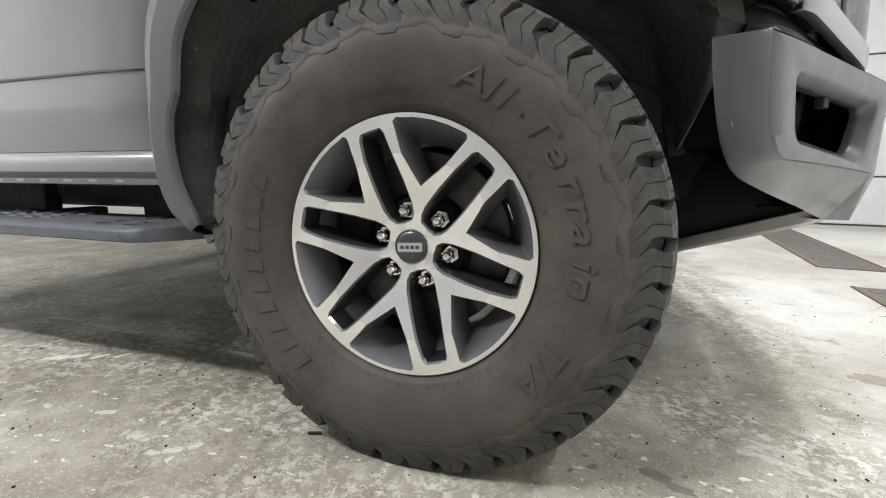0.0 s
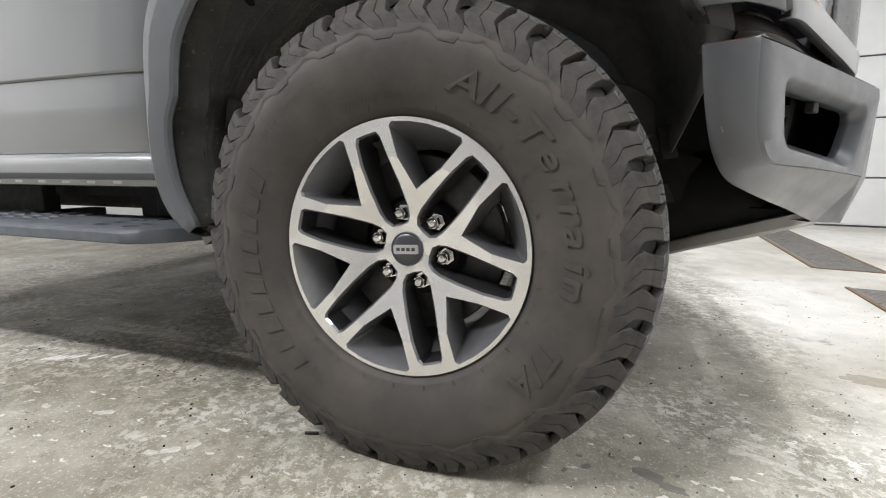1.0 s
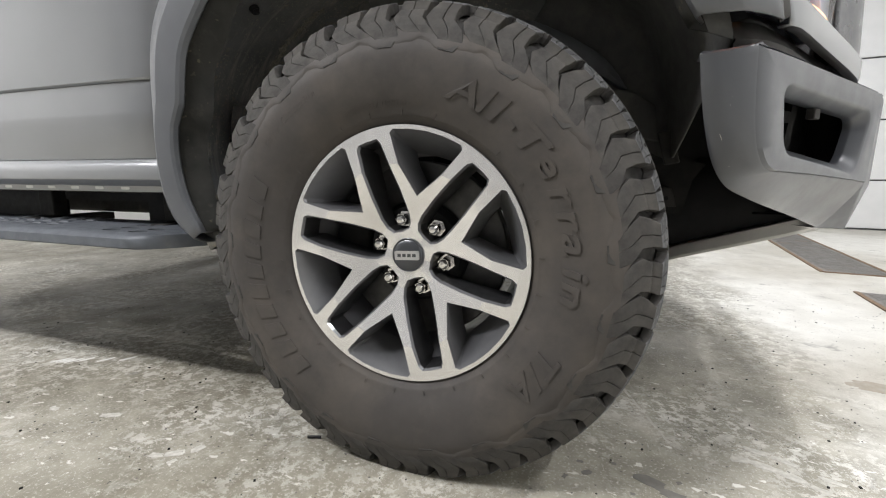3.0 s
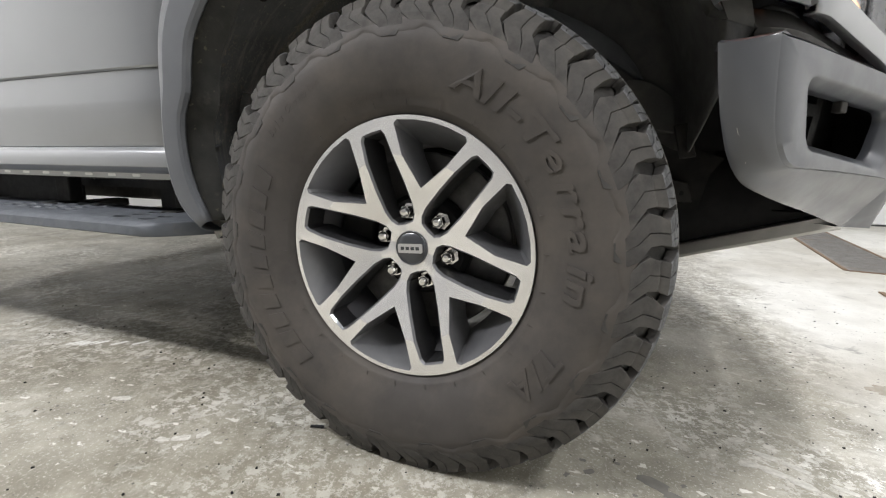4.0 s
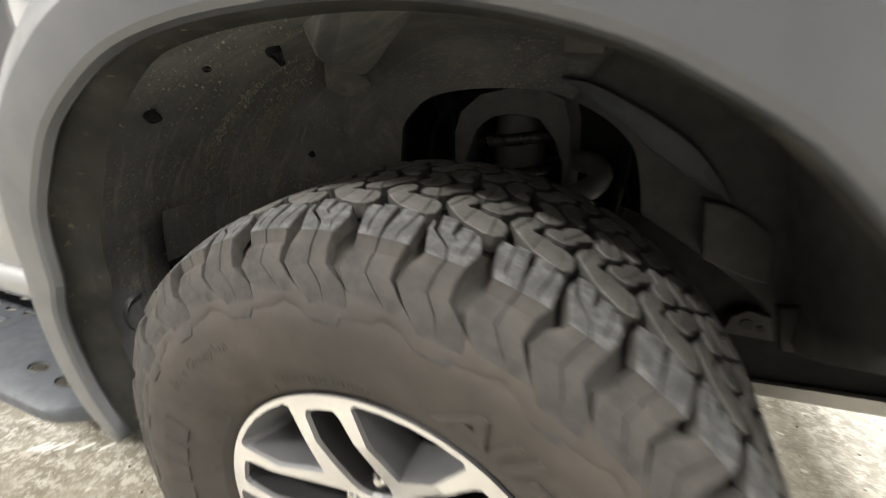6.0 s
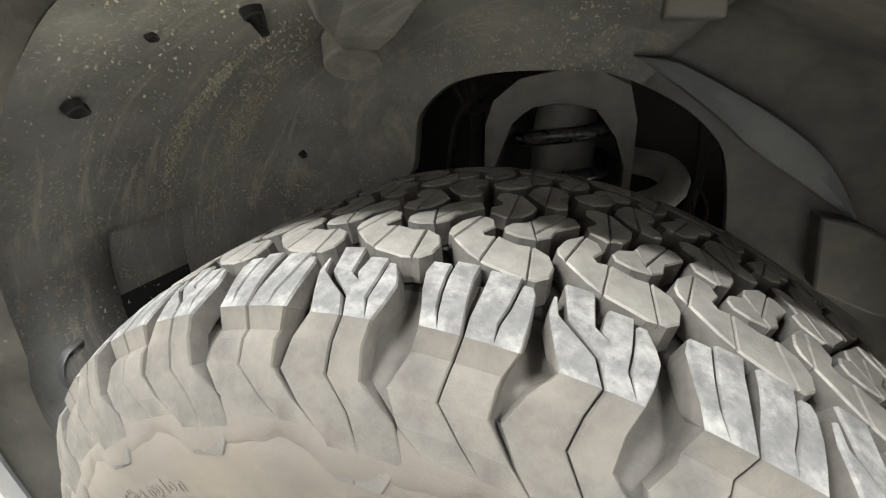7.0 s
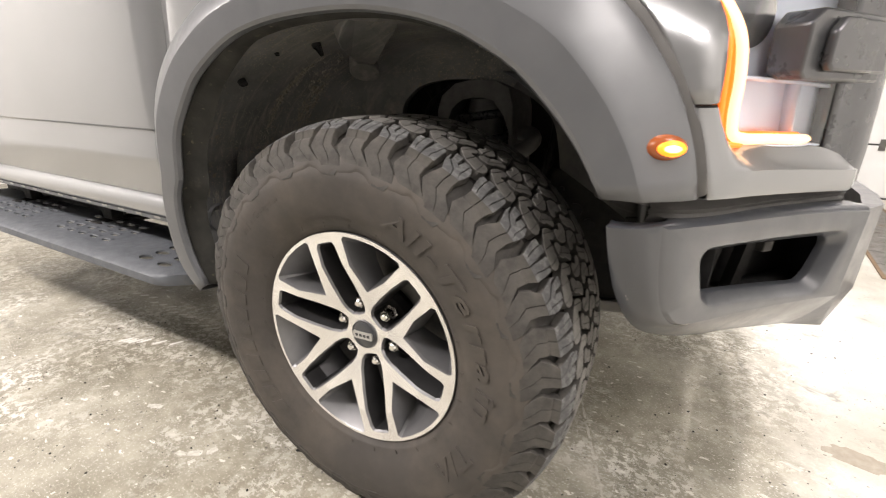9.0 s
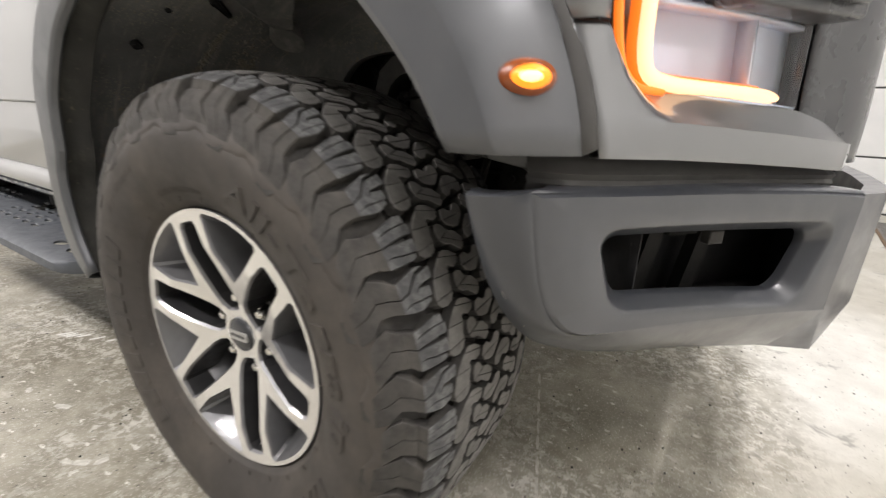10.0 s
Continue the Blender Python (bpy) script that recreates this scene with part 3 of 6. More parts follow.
TIP_SIPE = [1.1, 1.1, 1.1, 0.9] + [0.0] * 6
LUG_A = (STEPPED, [4, 3, 6, 10, 13, 10, 9, 2, 11, 28], [61, 63, 64, 64, 64, 59, 58, 58, 73, 90],
         [[16, 16, 17, 19, 23, 21, 21, 19, 30, 44], [33.5, 33.5, 34, 34.5, 36, 33.5, 33, 31, 47, 61], [54.5, 54, 53, 50.5, 51, 47, 46, 46, 60, 75]],
         [TIP_SIPE, [5.5, 6.5, 5, 2.5, 0.9, 0.9, 0.9, 0.9, 0.9, 0.9], TIP_SIPE], [-2.5, 1.0, -1.0, -6.5])
LUG_B = (PLAIN, [71, 71, 73, 77, 82, 72, 64, 77, 97, 106], [117, 122, 124, 123, 120, 117, 118, 141, 149, 138],
         [[74, 78, 85, 97, 102, 98, 96, 111, 120, 119], [94, 95, 101, 106, 110, 106, 105, 121, 131, 126], [111, 111.5, 111.5, 111, 116, 112.5, 112, 132, 141, 133]],
         [[2, 4.5, 4, 2, 0.9, 0.9, 0.9, 0.9, 0.9, 0.9], [7, 3, 0, 0, 0, 0, 0, 0, 0, 0], TIP_SIPE], [-9.0, 3.0, -6.0, -10.0])


def piece_mesh(name, verts, faces, tops, side=None, face=None):
    me = bpy.data.meshes.new(name)
    me.from_pydata(verts, [], faces)
    for m in (side or TREAD, face or TREAD_TOP):
        me.materials.append(m)
    me.polygons.foreach_set("material_index", tops)
    bm = bmesh.new()
    bm.from_mesh(me)
    bmesh.ops.remove_doubles(bm, verts=bm.verts, dist=1e-6)
    bmesh.ops.recalc_face_normals(bm, faces=bm.faces)
    bm.to_mesh(me)
    bm.free()
    return me


LUG_MESHES = [piece_mesh("shoulder_lug", *shoulder_lug(*spec, mirror=m)) for m in (False, True) for spec in (LUG_A, LUG_B)]
ROW_MESHES = [piece_mesh("tread_block", *tread_block(*spec, mirror=m), side=TREAD, face=BLOCK_TOP) for m in (False, True) for spec in (ROW_A, ROW_B, ROW_C)]


def tread_piece(name, me, turns):
    ob = new(name, me)
    ob.parent = tyre
    ob.matrix_basis = Matrix.Rotation(turns * math.pi / 21, 4, "Y")


for k in range(42):
    for me in ROW_MESHES:
        tread_piece("tread_block", me, k)
    # the two lugs of a repeat carry their own places
    tread_piece("shoulder_lug", LUG_MESHES[k % 2], k - k % 2)
    tread_piece("shoulder_lug", LUG_MESHES[2 + k % 2], k - k % 2)


# raised writing on the sidewall
# the wavy shelf of the sidewall in which the lugs end
rng_s = random.Random(21)
jitter = [rng_s.uniform(-0.0012, 0.0012) for _ in range(42)]
shelf_rows = [[] for _ in range(6)]
for k in range(21 * 32):
    u = k / 32 * 0.1317
    a = math.pi / 2 - u / 0.44
    wave = 0.5 - 0.5 * math.cos(2 * math.pi * (u - 0.121) / 0.1317)
    notch = 0.0022 * math.sin(4 * math.pi * u / 0.1317 + 1.0) + 0.0007 * math.sin(10 * math.pi * u / 0.1317)
    r_in = 0.3505 + 0.0115 * wave ** 0.8 + notch + jitter[k // 16 % 42] * math.sin(math.pi * (k % 16) / 16)
    for row, (r, proud) in zip(shelf_rows, ((r_in - 0.0024, -0.0004), (r_in - 0.0006, 0.0006), (r_in + 0.002, 0.0014), (0.5 * r_in + 0.185, 0.0024), (0.379, 0.0022), (0.388, -0.001))):
        row.append((r * math.cos(a), sidewall_y(r) - proud, r * math.sin(a)))
loft("shelf", shelf_rows, RUBBER, tyre, "wavy raised shelf below the shoulder lugs", closed=True, sharp=50.0)


def lettering(text, size, radius, start, gap=1.0, lift=0.0034, bars=False, slant=0.0):
    """Text along an arc, its first letter at the angle start, read clockwise."""
    verts, faces = [], []
    angle = radians(start)
    for ch in text:
        wide = WIDTHS.get(ch, 0.95) * size * gap
        if ch != " ":
            if bars:
                polys = [[(0.12 * wide, 0.0), (0.8 * wide, 0.0), (0.8 * wide, size * 0.75), (0.12 * wide, size * 0.75)]]
                pts, fcs = polys[0], [(0, 1, 2, 3)]
                height = [(x, y, z) for z in (0, 1) for x, y in pts]
                fcs = [(4, 5, 6, 7), (0, 1, 5, 4), (1, 2, 6, 5), (2, 3, 7, 6), (3, 0, 4, 7)]
            else:
                cu = bpy.data.curves.new("glyph", "FONT")
                cu.body, cu.size, cu.extrude, cu.resolution_u = ch, size * 1.25, 0.5, 3
                cu.offset = size * 0.028
                tmp = new("glyph", cu)
                me = bpy.data.meshes.new_from_object(tmp.evaluated_get(bpy.context.evaluated_depsgraph_get()))
                height = [(v.co.x * gap, v.co.y, v.co.z + 0.5) for v in me.vertices]
                fcs = [tuple(p.vertices) for p in me.polygons]
                bpy.data.objects.remove(tmp)
                bpy.data.curves.remove(cu)
                bpy.data.meshes.remove(me)
            base = len(verts)
            for x, y, z in height:
                r = radius + y
                a = angle - (x + slant * y) / radius
                verts.append((r * math.cos(a), sidewall_y(r) + 0.001 - z * (0.001 + lift), r * math.sin(a)))
            faces += [tuple(base + i for i in f) for f in fcs]
        angle -= wide / radius
    return verts, faces


WIDTHS = {"l": 0.42, "i": 0.42, "-": 0.5, "/": 0.5, " ": 0.45, "r": 0.68, "1": 0.75}
for text, size, radius, start, gap, bars in (("All-Terrain", 0.044, 0.286, 71.0, 1.2, False), ("T/A", 0.044, 0.286, -25.0, 0.9, False), ("XXXXXXXXXX", 0.044, 0.288, 231.0, 0.94, True)):
    angle = start
    for ch in text:
        v_, f_ = lettering(ch, size, radius, angle, gap if bars else gap * 1.16, bars=bars, slant=0.25, lift=0.0024 if bars else 0.003)
        mesh_object("raised_bar" if bars else "letter", v_, f_, RUBBER, tyre, smooth=False)
        angle -= math.degrees(WIDTHS.get(ch, 0.95) * size * gap / radius)
for text, size, radius, start, gap in (("Baja Champion", 0.0155, 0.318, 142.0, 0.82), ("LT315/70R17 113/110S", 0.0105, 0.262, 112.0, 0.72)):
    v_, f_ = lettering(text, size, radius, start, gap, lift=0.0006, slant=0.25)
    tagged(mesh_object("fine_lettering", v_, f_, RUBBER, tyre, smooth=False), kind="stuff")

# small moulded marks and vent pips low on the sidewall
bm = bmesh.new()
for k in range(26):
    a = radians(18 + 360 / 26 * k)
    c = Vector((0.256 * math.cos(a), sidewall_y(0.256) - 0.0004, 0.256 * math.sin(a)))
    box(bm, -0.009, 0.009, -0.0006, 0.001, -0.0004, 0.0004, Matrix.Translation(c) @ Matrix.Rotation(-a, 4, "Y"))
tagged(part("moulding_mark", bm, RUBBER, tyre), kind="stuff")

# wheel: barrel, six forked spokes, cap, nuts
BARREL = [(0.2335, -0.0405), (0.2345, -0.037), (0.232, -0.03), (0.226, -0.022), (0.222, 0.0), (0.219, 0.235), (0.232, 0.245), (0.232, 0.25), (0.213, 0.246), (0.205, 0.23), (0.186, 0.12), (0.19, 0.07), (0.2, 0.03), (0.2065, 0.008)]
v_, f_ = lathe(BARREL, 128)
rim = mesh_object("rim", v_, f_, RIM_DARK, truck, "two-tone alloy wheel with machined faces and dark grey recesses", at=wheel_at)


def face_y(r):
    return float(np.interp(r, [0.03, 0.05, 0.165, 0.205, 0.2335], [-0.004, -0.0045, -0.0385, -0.041, -0.0405]))


def spoke_mesh():
    verts, faces, mats, at = [], [], [], {}

    def slot(p, q):                # along and across the axis of the slot at 30 degrees
        return math.hypot(p, q), 30 - math.degrees(math.atan2(q, p))

    S = [(0.0445, 30)] + [slot(*pq) for pq in ((0.0465, 0.0165), (0.058, 0.0255), (0.076, 0.0298), (0.12, 0.0306), (0.166, 0.0285), (0.204, 0.0248), (0.213, 0.0195))] + [(0.214, 30)]
    H = [(0.03, 0), (0.03, 15), (0.03, 30)]
    C2, C3, V = (0.065, 0), (0.085, 0), (0.114, 0)
    W2, W3, W4, W8, W0 = (0.167, 14.4), (0.2205, 17.9), (0.2265, 16.4), (0.2265, 8), (0.2265, 0)
    O = {a: (0.2335, a) for a in range(0, 31, 3)}

    def vert(ra, side, back=None):
        r, a = ra
        if back is None:
            key = (round(r, 5), round(a * side, 3), 0)
            y = face_y(r)
        else:
            r, a, y = back
            key = (round(r, 5), round(a * side, 3), 1)
        if key not in at:
            at[key] = len(verts)
            t = radians(a * side)
            verts.append((r * math.sin(t), y, r * math.cos(t)))
        return at[key]

    faces_of = [[H[0], H[1], H[2], S[0], S[1], S[2], C2], [C2, S[2], S[3], C3], [C3, S[3], S[4], V], [V, S[4], S[5], W2], [W2, S[5], S[6], W3],
                [W3, S[6], S[7], S[8]] + [O[a] for a in (30, 27, 24, 21, 18)], [W3] + [O[a] for a in (18, 15, 12, 9, 6, 3, 0)] + [W0, W8, W4]]
    for side in (1, -1):
        for poly in faces_of:
            ids = [vert(p, side) for p in poly]
            faces.append(tuple(ids if side > 0 else reversed(ids)))
            mats.append(0)

        def wall(edge, behind, flip, tone=1):
            front = [vert(p, side) for p in edge]
            lip = []
            for p, b in zip(edge, behind):
                k = ("lip", round(p[0], 5), round(p[1] * side, 3))
                if k not in at:
                    x, y, z = verts[vert(p, side)]
                    bx, bz = b[0] * math.sin(radians(b[1] * side)), b[0] * math.cos(radians(b[1] * side))
                    n = Vector((bx - x, 0, bz - z))
                    n = n.normalized() * 0.0036 if n.length > 1e-6 else n
                    at[k] = len(verts)
                    verts.append((x + n.x, y + 0.005, z + n.z))
                lip.append(at[k])
            rear = [vert(b[:2], side, b) for b in behind]
            for row_a, row_b, m_of in ((front, lip, 1), (lip, rear, tone)):
                for i in range(len(edge) - 1):
                    q = (row_a[i], row_a[i + 1], row_b[i + 1], row_b[i])
                    faces.append(q if (side > 0) == flip else tuple(reversed(q)))
                    mats.append(m_of)

        back_s = []
        for r, a in S:
            p, q = r * math.cos(radians(30 - a)), r * math.sin(radians(30 - a))
            p, q = 0.128 + (p - 0.128) * 0.94, q * 0.76
            back_s.append((math.hypot(p, q), 30 - math.degrees(math.atan2(q, p)), 0.03))
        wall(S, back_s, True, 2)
        W = [V, W2, W3, W4, W8, W0]
        back_w = [(0.13, 0, 0.03), (0.164, 9.6, 0.032), (0.188, 12.6, 0.036), (0.1885, 11.6, 0.036), (0.187, 6, 0.036), (0.187, 0, 0.036)]
        wall(W, back_w, False)
    return verts, faces, mats


v_, f_, m_ = spoke_mesh()
spoke_data = None
PHI = 16.5
for k in range(6):
    turn = Matrix.Rotation(radians(30 - PHI - 60 * k), 4, "Y")
    if spoke_data is None:
        ob = mesh_object("spoke", v_, f_, [MACHINED, RIM_DARK, POCKET_SHADE], rim, mats_of=m_, sharp=10.0)
        spoke_data = ob.data
        bmx = bmesh.new()
        bmx.from_mesh(spoke_data)
        bmesh.ops.recalc_face_normals(bmx, faces=bmx.faces)
        bmx.to_mesh(spoke_data)
        bmx.free()
    else:
        ob = new("spoke", spoke_data)
        ob.parent = rim
    ob.matrix_basis = turn

v_, f_ = lathe([(0.0, -0.011), (0.018, -0.0105), (0.026, -0.0085), (0.0285, -0.0065), (0.0312, -0.0075), (0.0325, -0.005), (0.0325, 0.03)], 48)
cap = mesh_object("centre_cap", v_, f_, CAP, rim, "grey centre cap with a plain silver bar")
bm = bmesh.new()
prism(bm, rounded(-0.0245, 0.0245, -0.0085, 0.0085, 0.003, 3), -0.0125, -0.009)
part("badge", bm, BADGE, rim, "plain silver badge bar", at=Matrix.Rotation(radians(-3), 4, "Y"))
bm = bmesh.new()
for x in (-0.015, -0.005, 0.005, 0.015):
    box(bm, x - 0.0034, x + 0.0034, -0.0132, -0.012, -0.0028, 0.0032)
part("badge_bar", bm, CAP, rim, smooth=False, at=Matrix.Rotation(radians(-3), 4, "Y"))


def lug_nut_mesh():
    prof = [(0.0, -0.0015), (0.006, -0.001), (0.009, 0.002), (0.0098, 0.006)]
    verts, faces = lathe(prof, 24)
    base = len(verts)
    for y, r in ((0.006, 0.0118), (0.028, 0.0122), (0.028, 0.0165), (0.034, 0.0175)):
        for k in range(6 if r < 0.0125 else 6):
            a = radians(60 * k)
            verts.append((r * math.cos(a), y, r * math.sin(a)))
    for ring in range(3):
        for k in range(6):
            a, b = base + ring * 6 + k, base + ring * 6 + (k + 1) % 6
            faces.append((a, b, b + 6, a + 6))
    faces.append(tuple(base + k for k in range(6)))
    return verts, faces


v_, f_ = lug_nut_mesh()
nut = None
for k in range(6):
    a = radians(90 + PHI - 60 * k)
    m = Matrix.Translation((0.0675 * math.cos(a), 0.0, 0.0675 * math.sin(a))) @ Matrix.Rotation(radians(11 * k), 4, "Y")
    if nut is None:
        ob = mesh_object("lug_nut", v_, f_, CHROME, rim, "chrome lug nut", sharp=25.0)
        nut = ob.data
    else:
        ob = tagged(new("lug_nut", nut), "chrome lug nut")
        ob.parent = rim
    ob.matrix_basis = m

bm = bmesh.new()
tube(bm, [(0.078, 0.0, -0.158), (0.079, -0.012, -0.162), (0.08, -0.022, -0.166)], [0.006, 0.005, 0.0045], 10)
part("valve_stem", bm, BLACK, rim, "black rubber valve stem")
v_, f_ = lathe([(0.02, 0.034), (0.09, 0.036), (0.1, 0.05), (0.1, 0.06)], 64)
mesh_object("hub_flange", v_, f_, BLACK, rim, "black hub flange behind the spokes")
v_, f_ = lathe([(0.1, 0.062), (0.172, 0.062), (0.175, 0.065), (0.175, 0.09), (0.1, 0.09)], 96)
mesh_object("brake_disc", v_, f_, ROTOR, truck, "grey steel brake disc", at=wheel_at)
bm = bmesh.new()
prism(bm, [(r * math.cos(a), r * math.sin(a)) for r, a in [(0.185, radians(x)) for x in range(-25, 30, 8)] + [(0.11, radians(x)) for x in range(25, -30, -8)]], 0.042, 0.12)
soften(part("brake_caliper", bm, CHASSIS, truck, "dark cast brake caliper", at=wheel_at @ Matrix.Rotation(radians(-165), 4, "Y")), 0.006)

# ---- arch: flare, liner, fender ----
N = 64
LIP = spline([(-0.452, 0.452), (-0.49, 0.53), (-0.505, 0.61), (-0.5, 0.672), (-0.479, 0.715), (-0.47, 0.77), (-0.455, 0.822), (-0.41, 0.884), (-0.355, 0.94), (-0.25, 0.998), (-0.15, 1.023), (-0.035, 1.032),
              (0.06, 1.03), (0.14, 1.018), (0.206, 1.0), (0.245, 0.983), (0.31, 0.945), (0.37, 0.888), (0.41, 0.838), (0.432, 0.8), (0.443, 0.782)], N)
EDGE = spline([(-0.48, 0.428), (-0.528, 0.442), (-0.561, 0.468), (-0.585, 0.515), (-0.595, 0.57), (-0.598, 0.65), (-0.599, 0.77), (-0.584, 0.865), (-0.55, 0.935), (-0.49, 1.0), (-0.396, 1.061), (-0.31, 1.097), (-0.17, 1.126), (0, 1.138), (0.15, 1.13),
               (0.28, 1.1), (0.369, 1.06), (0.429, 1.02), (0.475, 0.967), (0.512, 0.91), (0.541, 0.838), (0.553, 0.782)], N)


def sweep(x):
    """How far the side turns inwards towards the nose."""
    u = min(max((x - 0.3) / 0.27, 0), 1)
    return 0.022 * u * u


def body_y(x):
    """How far the painted side lies behind the flare's edge plane."""
    u = min(max((x + 0.1) / 0.5, 0), 1)
    return 0.064 - 0.044 * u * u * (3 - 2 * u) + sweep(x)


def arch_row(share, y):
    return [((1 - share) * a[0] + share * b[0], y + sweep((1 - share) * a[0] + share * b[0]), (1 - share) * a[1] + share * b[1]) for a, b in zip(LIP, EDGE)]


flare = loft("fender_flare", [arch_row(0.1, -0.02), arch_row(-0.005, -0.046), arch_row(0.012, -0.052), arch_row(0.05, -0.0542), arch_row(0.25, -0.0556), arch_row(0.44, -0.0558), arch_row(0.462, -0.0548), arch_row(0.55, -0.0488), arch_row(0.7, -0.0378), arch_row(0.85, -0.0248),
                              arch_row(0.955, -0.0125), arch_row(0.99, -0.006), arch_row(1.0, 0.003), [(x, body_y(x) * 0.5, z) for x, z in EDGE], [(x * 1.01, body_y(x), z + 0.004) for x, z in EDGE]], SATIN, truck, "satin grey moulded wheel-arch flare", sharp=14.0)
thicken(flare, 0.004, 1.0)

seal_rows = []
ends = [(x, z) for x, z in EDGE if x > 0.1]
for out, y in ((-0.001, 0.0), (0.002, -0.001), (0.011, 0.002), (0.0135, 0.005), (0.0145, 0.02)):
    row = []
    for x, z in ends:
        d = Vector((x, z - 0.45)).normalized() * out
        row.append((x + d.x, y + sweep(x), z + d.y))
    seal_rows.append(row)
thicken(loft("flare_seal", seal_rows, BAND, truck, "dull dark grey plastic band along the flare's front edge"), 0.002, 1.0)

# the shell of the well
WELL = spline([(-0.51, 0.4), (-0.558, 0.5), (-0.575, 0.62), (-0.553, 0.75), (-0.493, 0.855), (-0.42, 0.925), (-0.33, 0.98), (-0.2, 1.03), (-0.05, 1.052), (0.1, 1.046), (0.22, 1.012), (0.33, 0.96), (0.42, 0.9), (0.48, 0.83), (0.5, 0.765)], N)
HOLE = spline([(-0.45, 0.6), (-0.43, 0.67), (-0.38, 0.723), (-0.285, 0.757), (-0.237, 0.785), (-0.226, 0.834), (-0.217, 0.882), (-0.17, 0.928), (-0.112, 0.946), (-0.041, 0.952), (0.05, 0.95), (0.106, 0.938), (0.178, 0.903), (0.226, 0.861), (0.244, 0.822), (0.255, 0.775), (0.262, 0.735)], N)


def band(j):
    s = j / (N - 1)
    return 0.044 - 0.039 * min(max((s - 0.3) / 0.17, 0), 1)


inner = []
for j, (x, z) in enumerate(LIP):
    d = Vector((-x, 0.45 - z)).normalized() * band(j)
    inner.append((x + d.x, -0.01 + sweep(x), z + d.y))
rows = [[(x * 1.004, -0.042 + sweep(x), z + 0.002) for x, z in LIP], inner]
rows.append([(0.6 * i[0] + 0.4 * w[0], 0.002, 0.6 * i[2] + 0.4 * w[1]) for i, w in zip(inner, WELL)])


def hang(j, y):
    """How far the liner's front end reaches down, more towards the inside."""
    u = max(0.0, (j - (N - 8)) / 7)
    return u * min(max((y - 0.03) / 0.27, 0), 1)


for y in (0.02, 0.08, 0.165, 0.24, 0.31, 0.4):
    rows.append([(x - 0.022 * hang(j, y), y, z - 0.155 * hang(j, y)) for j, (x, z) in enumerate(WELL)])
WELL = np.array([(x - 0.022 * hang(j, 0.4), z - 0.155 * hang(j, 0.4)) for j, (x, z) in enumerate(WELL)])
for share, y in ((0.06, 0.44), (0.2, 0.465), (0.5, 0.482), (0.8, 0.49), (1.0, 0.495), (1.0, 0.515)):
    rows.append([(w[0] * (1 - share) + h[0] * share, y, w[1] * (1 - share) + h[1] * share) for w, h in zip(WELL, HOLE)])
split = next(j for j, (x, z) in enumerate(WELL) if x > 0.19)
pocket = [j for j, (x, z) in enumerate(WELL) if x < -0.4 and 0.55 < z < 0.77]
liner = loft("wheel_well_liner", [r[:split + 1] for r in rows[2:]], LINER, truck, "mud-flecked black plastic wheel-well liner", skip={(i, j) for i in (3, 4) for j in pocket[:-1]}, sharp=40.0)
rim_ = [rows[5][j] for j in pocket] + [rows[7][j] for j in reversed(pocket)]
deep_ = [Vector((x - 0.016, y + (0.012 if k < len(pocket) else -0.01), z)) for k, (x, y, z) in enumerate(rim_)]
bm = bmesh.new()
a_, b_ = [bm.verts.new(p) for p in rim_], [bm.verts.new(p) for p in deep_]
for k in range(len(a_)):
    bm.faces.new((a_[k], a_[(k + 1) % len(a_)], b_[(k + 1) % len(a_)], b_[k]))
for k in range(len(pocket) - 1):
    bm.faces.new((b_[k], b_[k + 1], b_[-2 - k], b_[-1 - k]))
part("liner_pocket", bm, LINER, liner, "square pocket moulded into the liner", smooth=False)
thicken(loft("front_panel", [r[split:] for r in rows[2:]], FRONT_LINER, liner, "darker black front panel of the liner", sharp=40.0), 0.003, -1.0)
thicken(liner, 0.003, -1.0)
thicken(loft("liner_lip", rows[:3], LIP_RUBBER, liner, "black rubber lip with round mud spots", sharp=40.0), 0.003, -1.0)

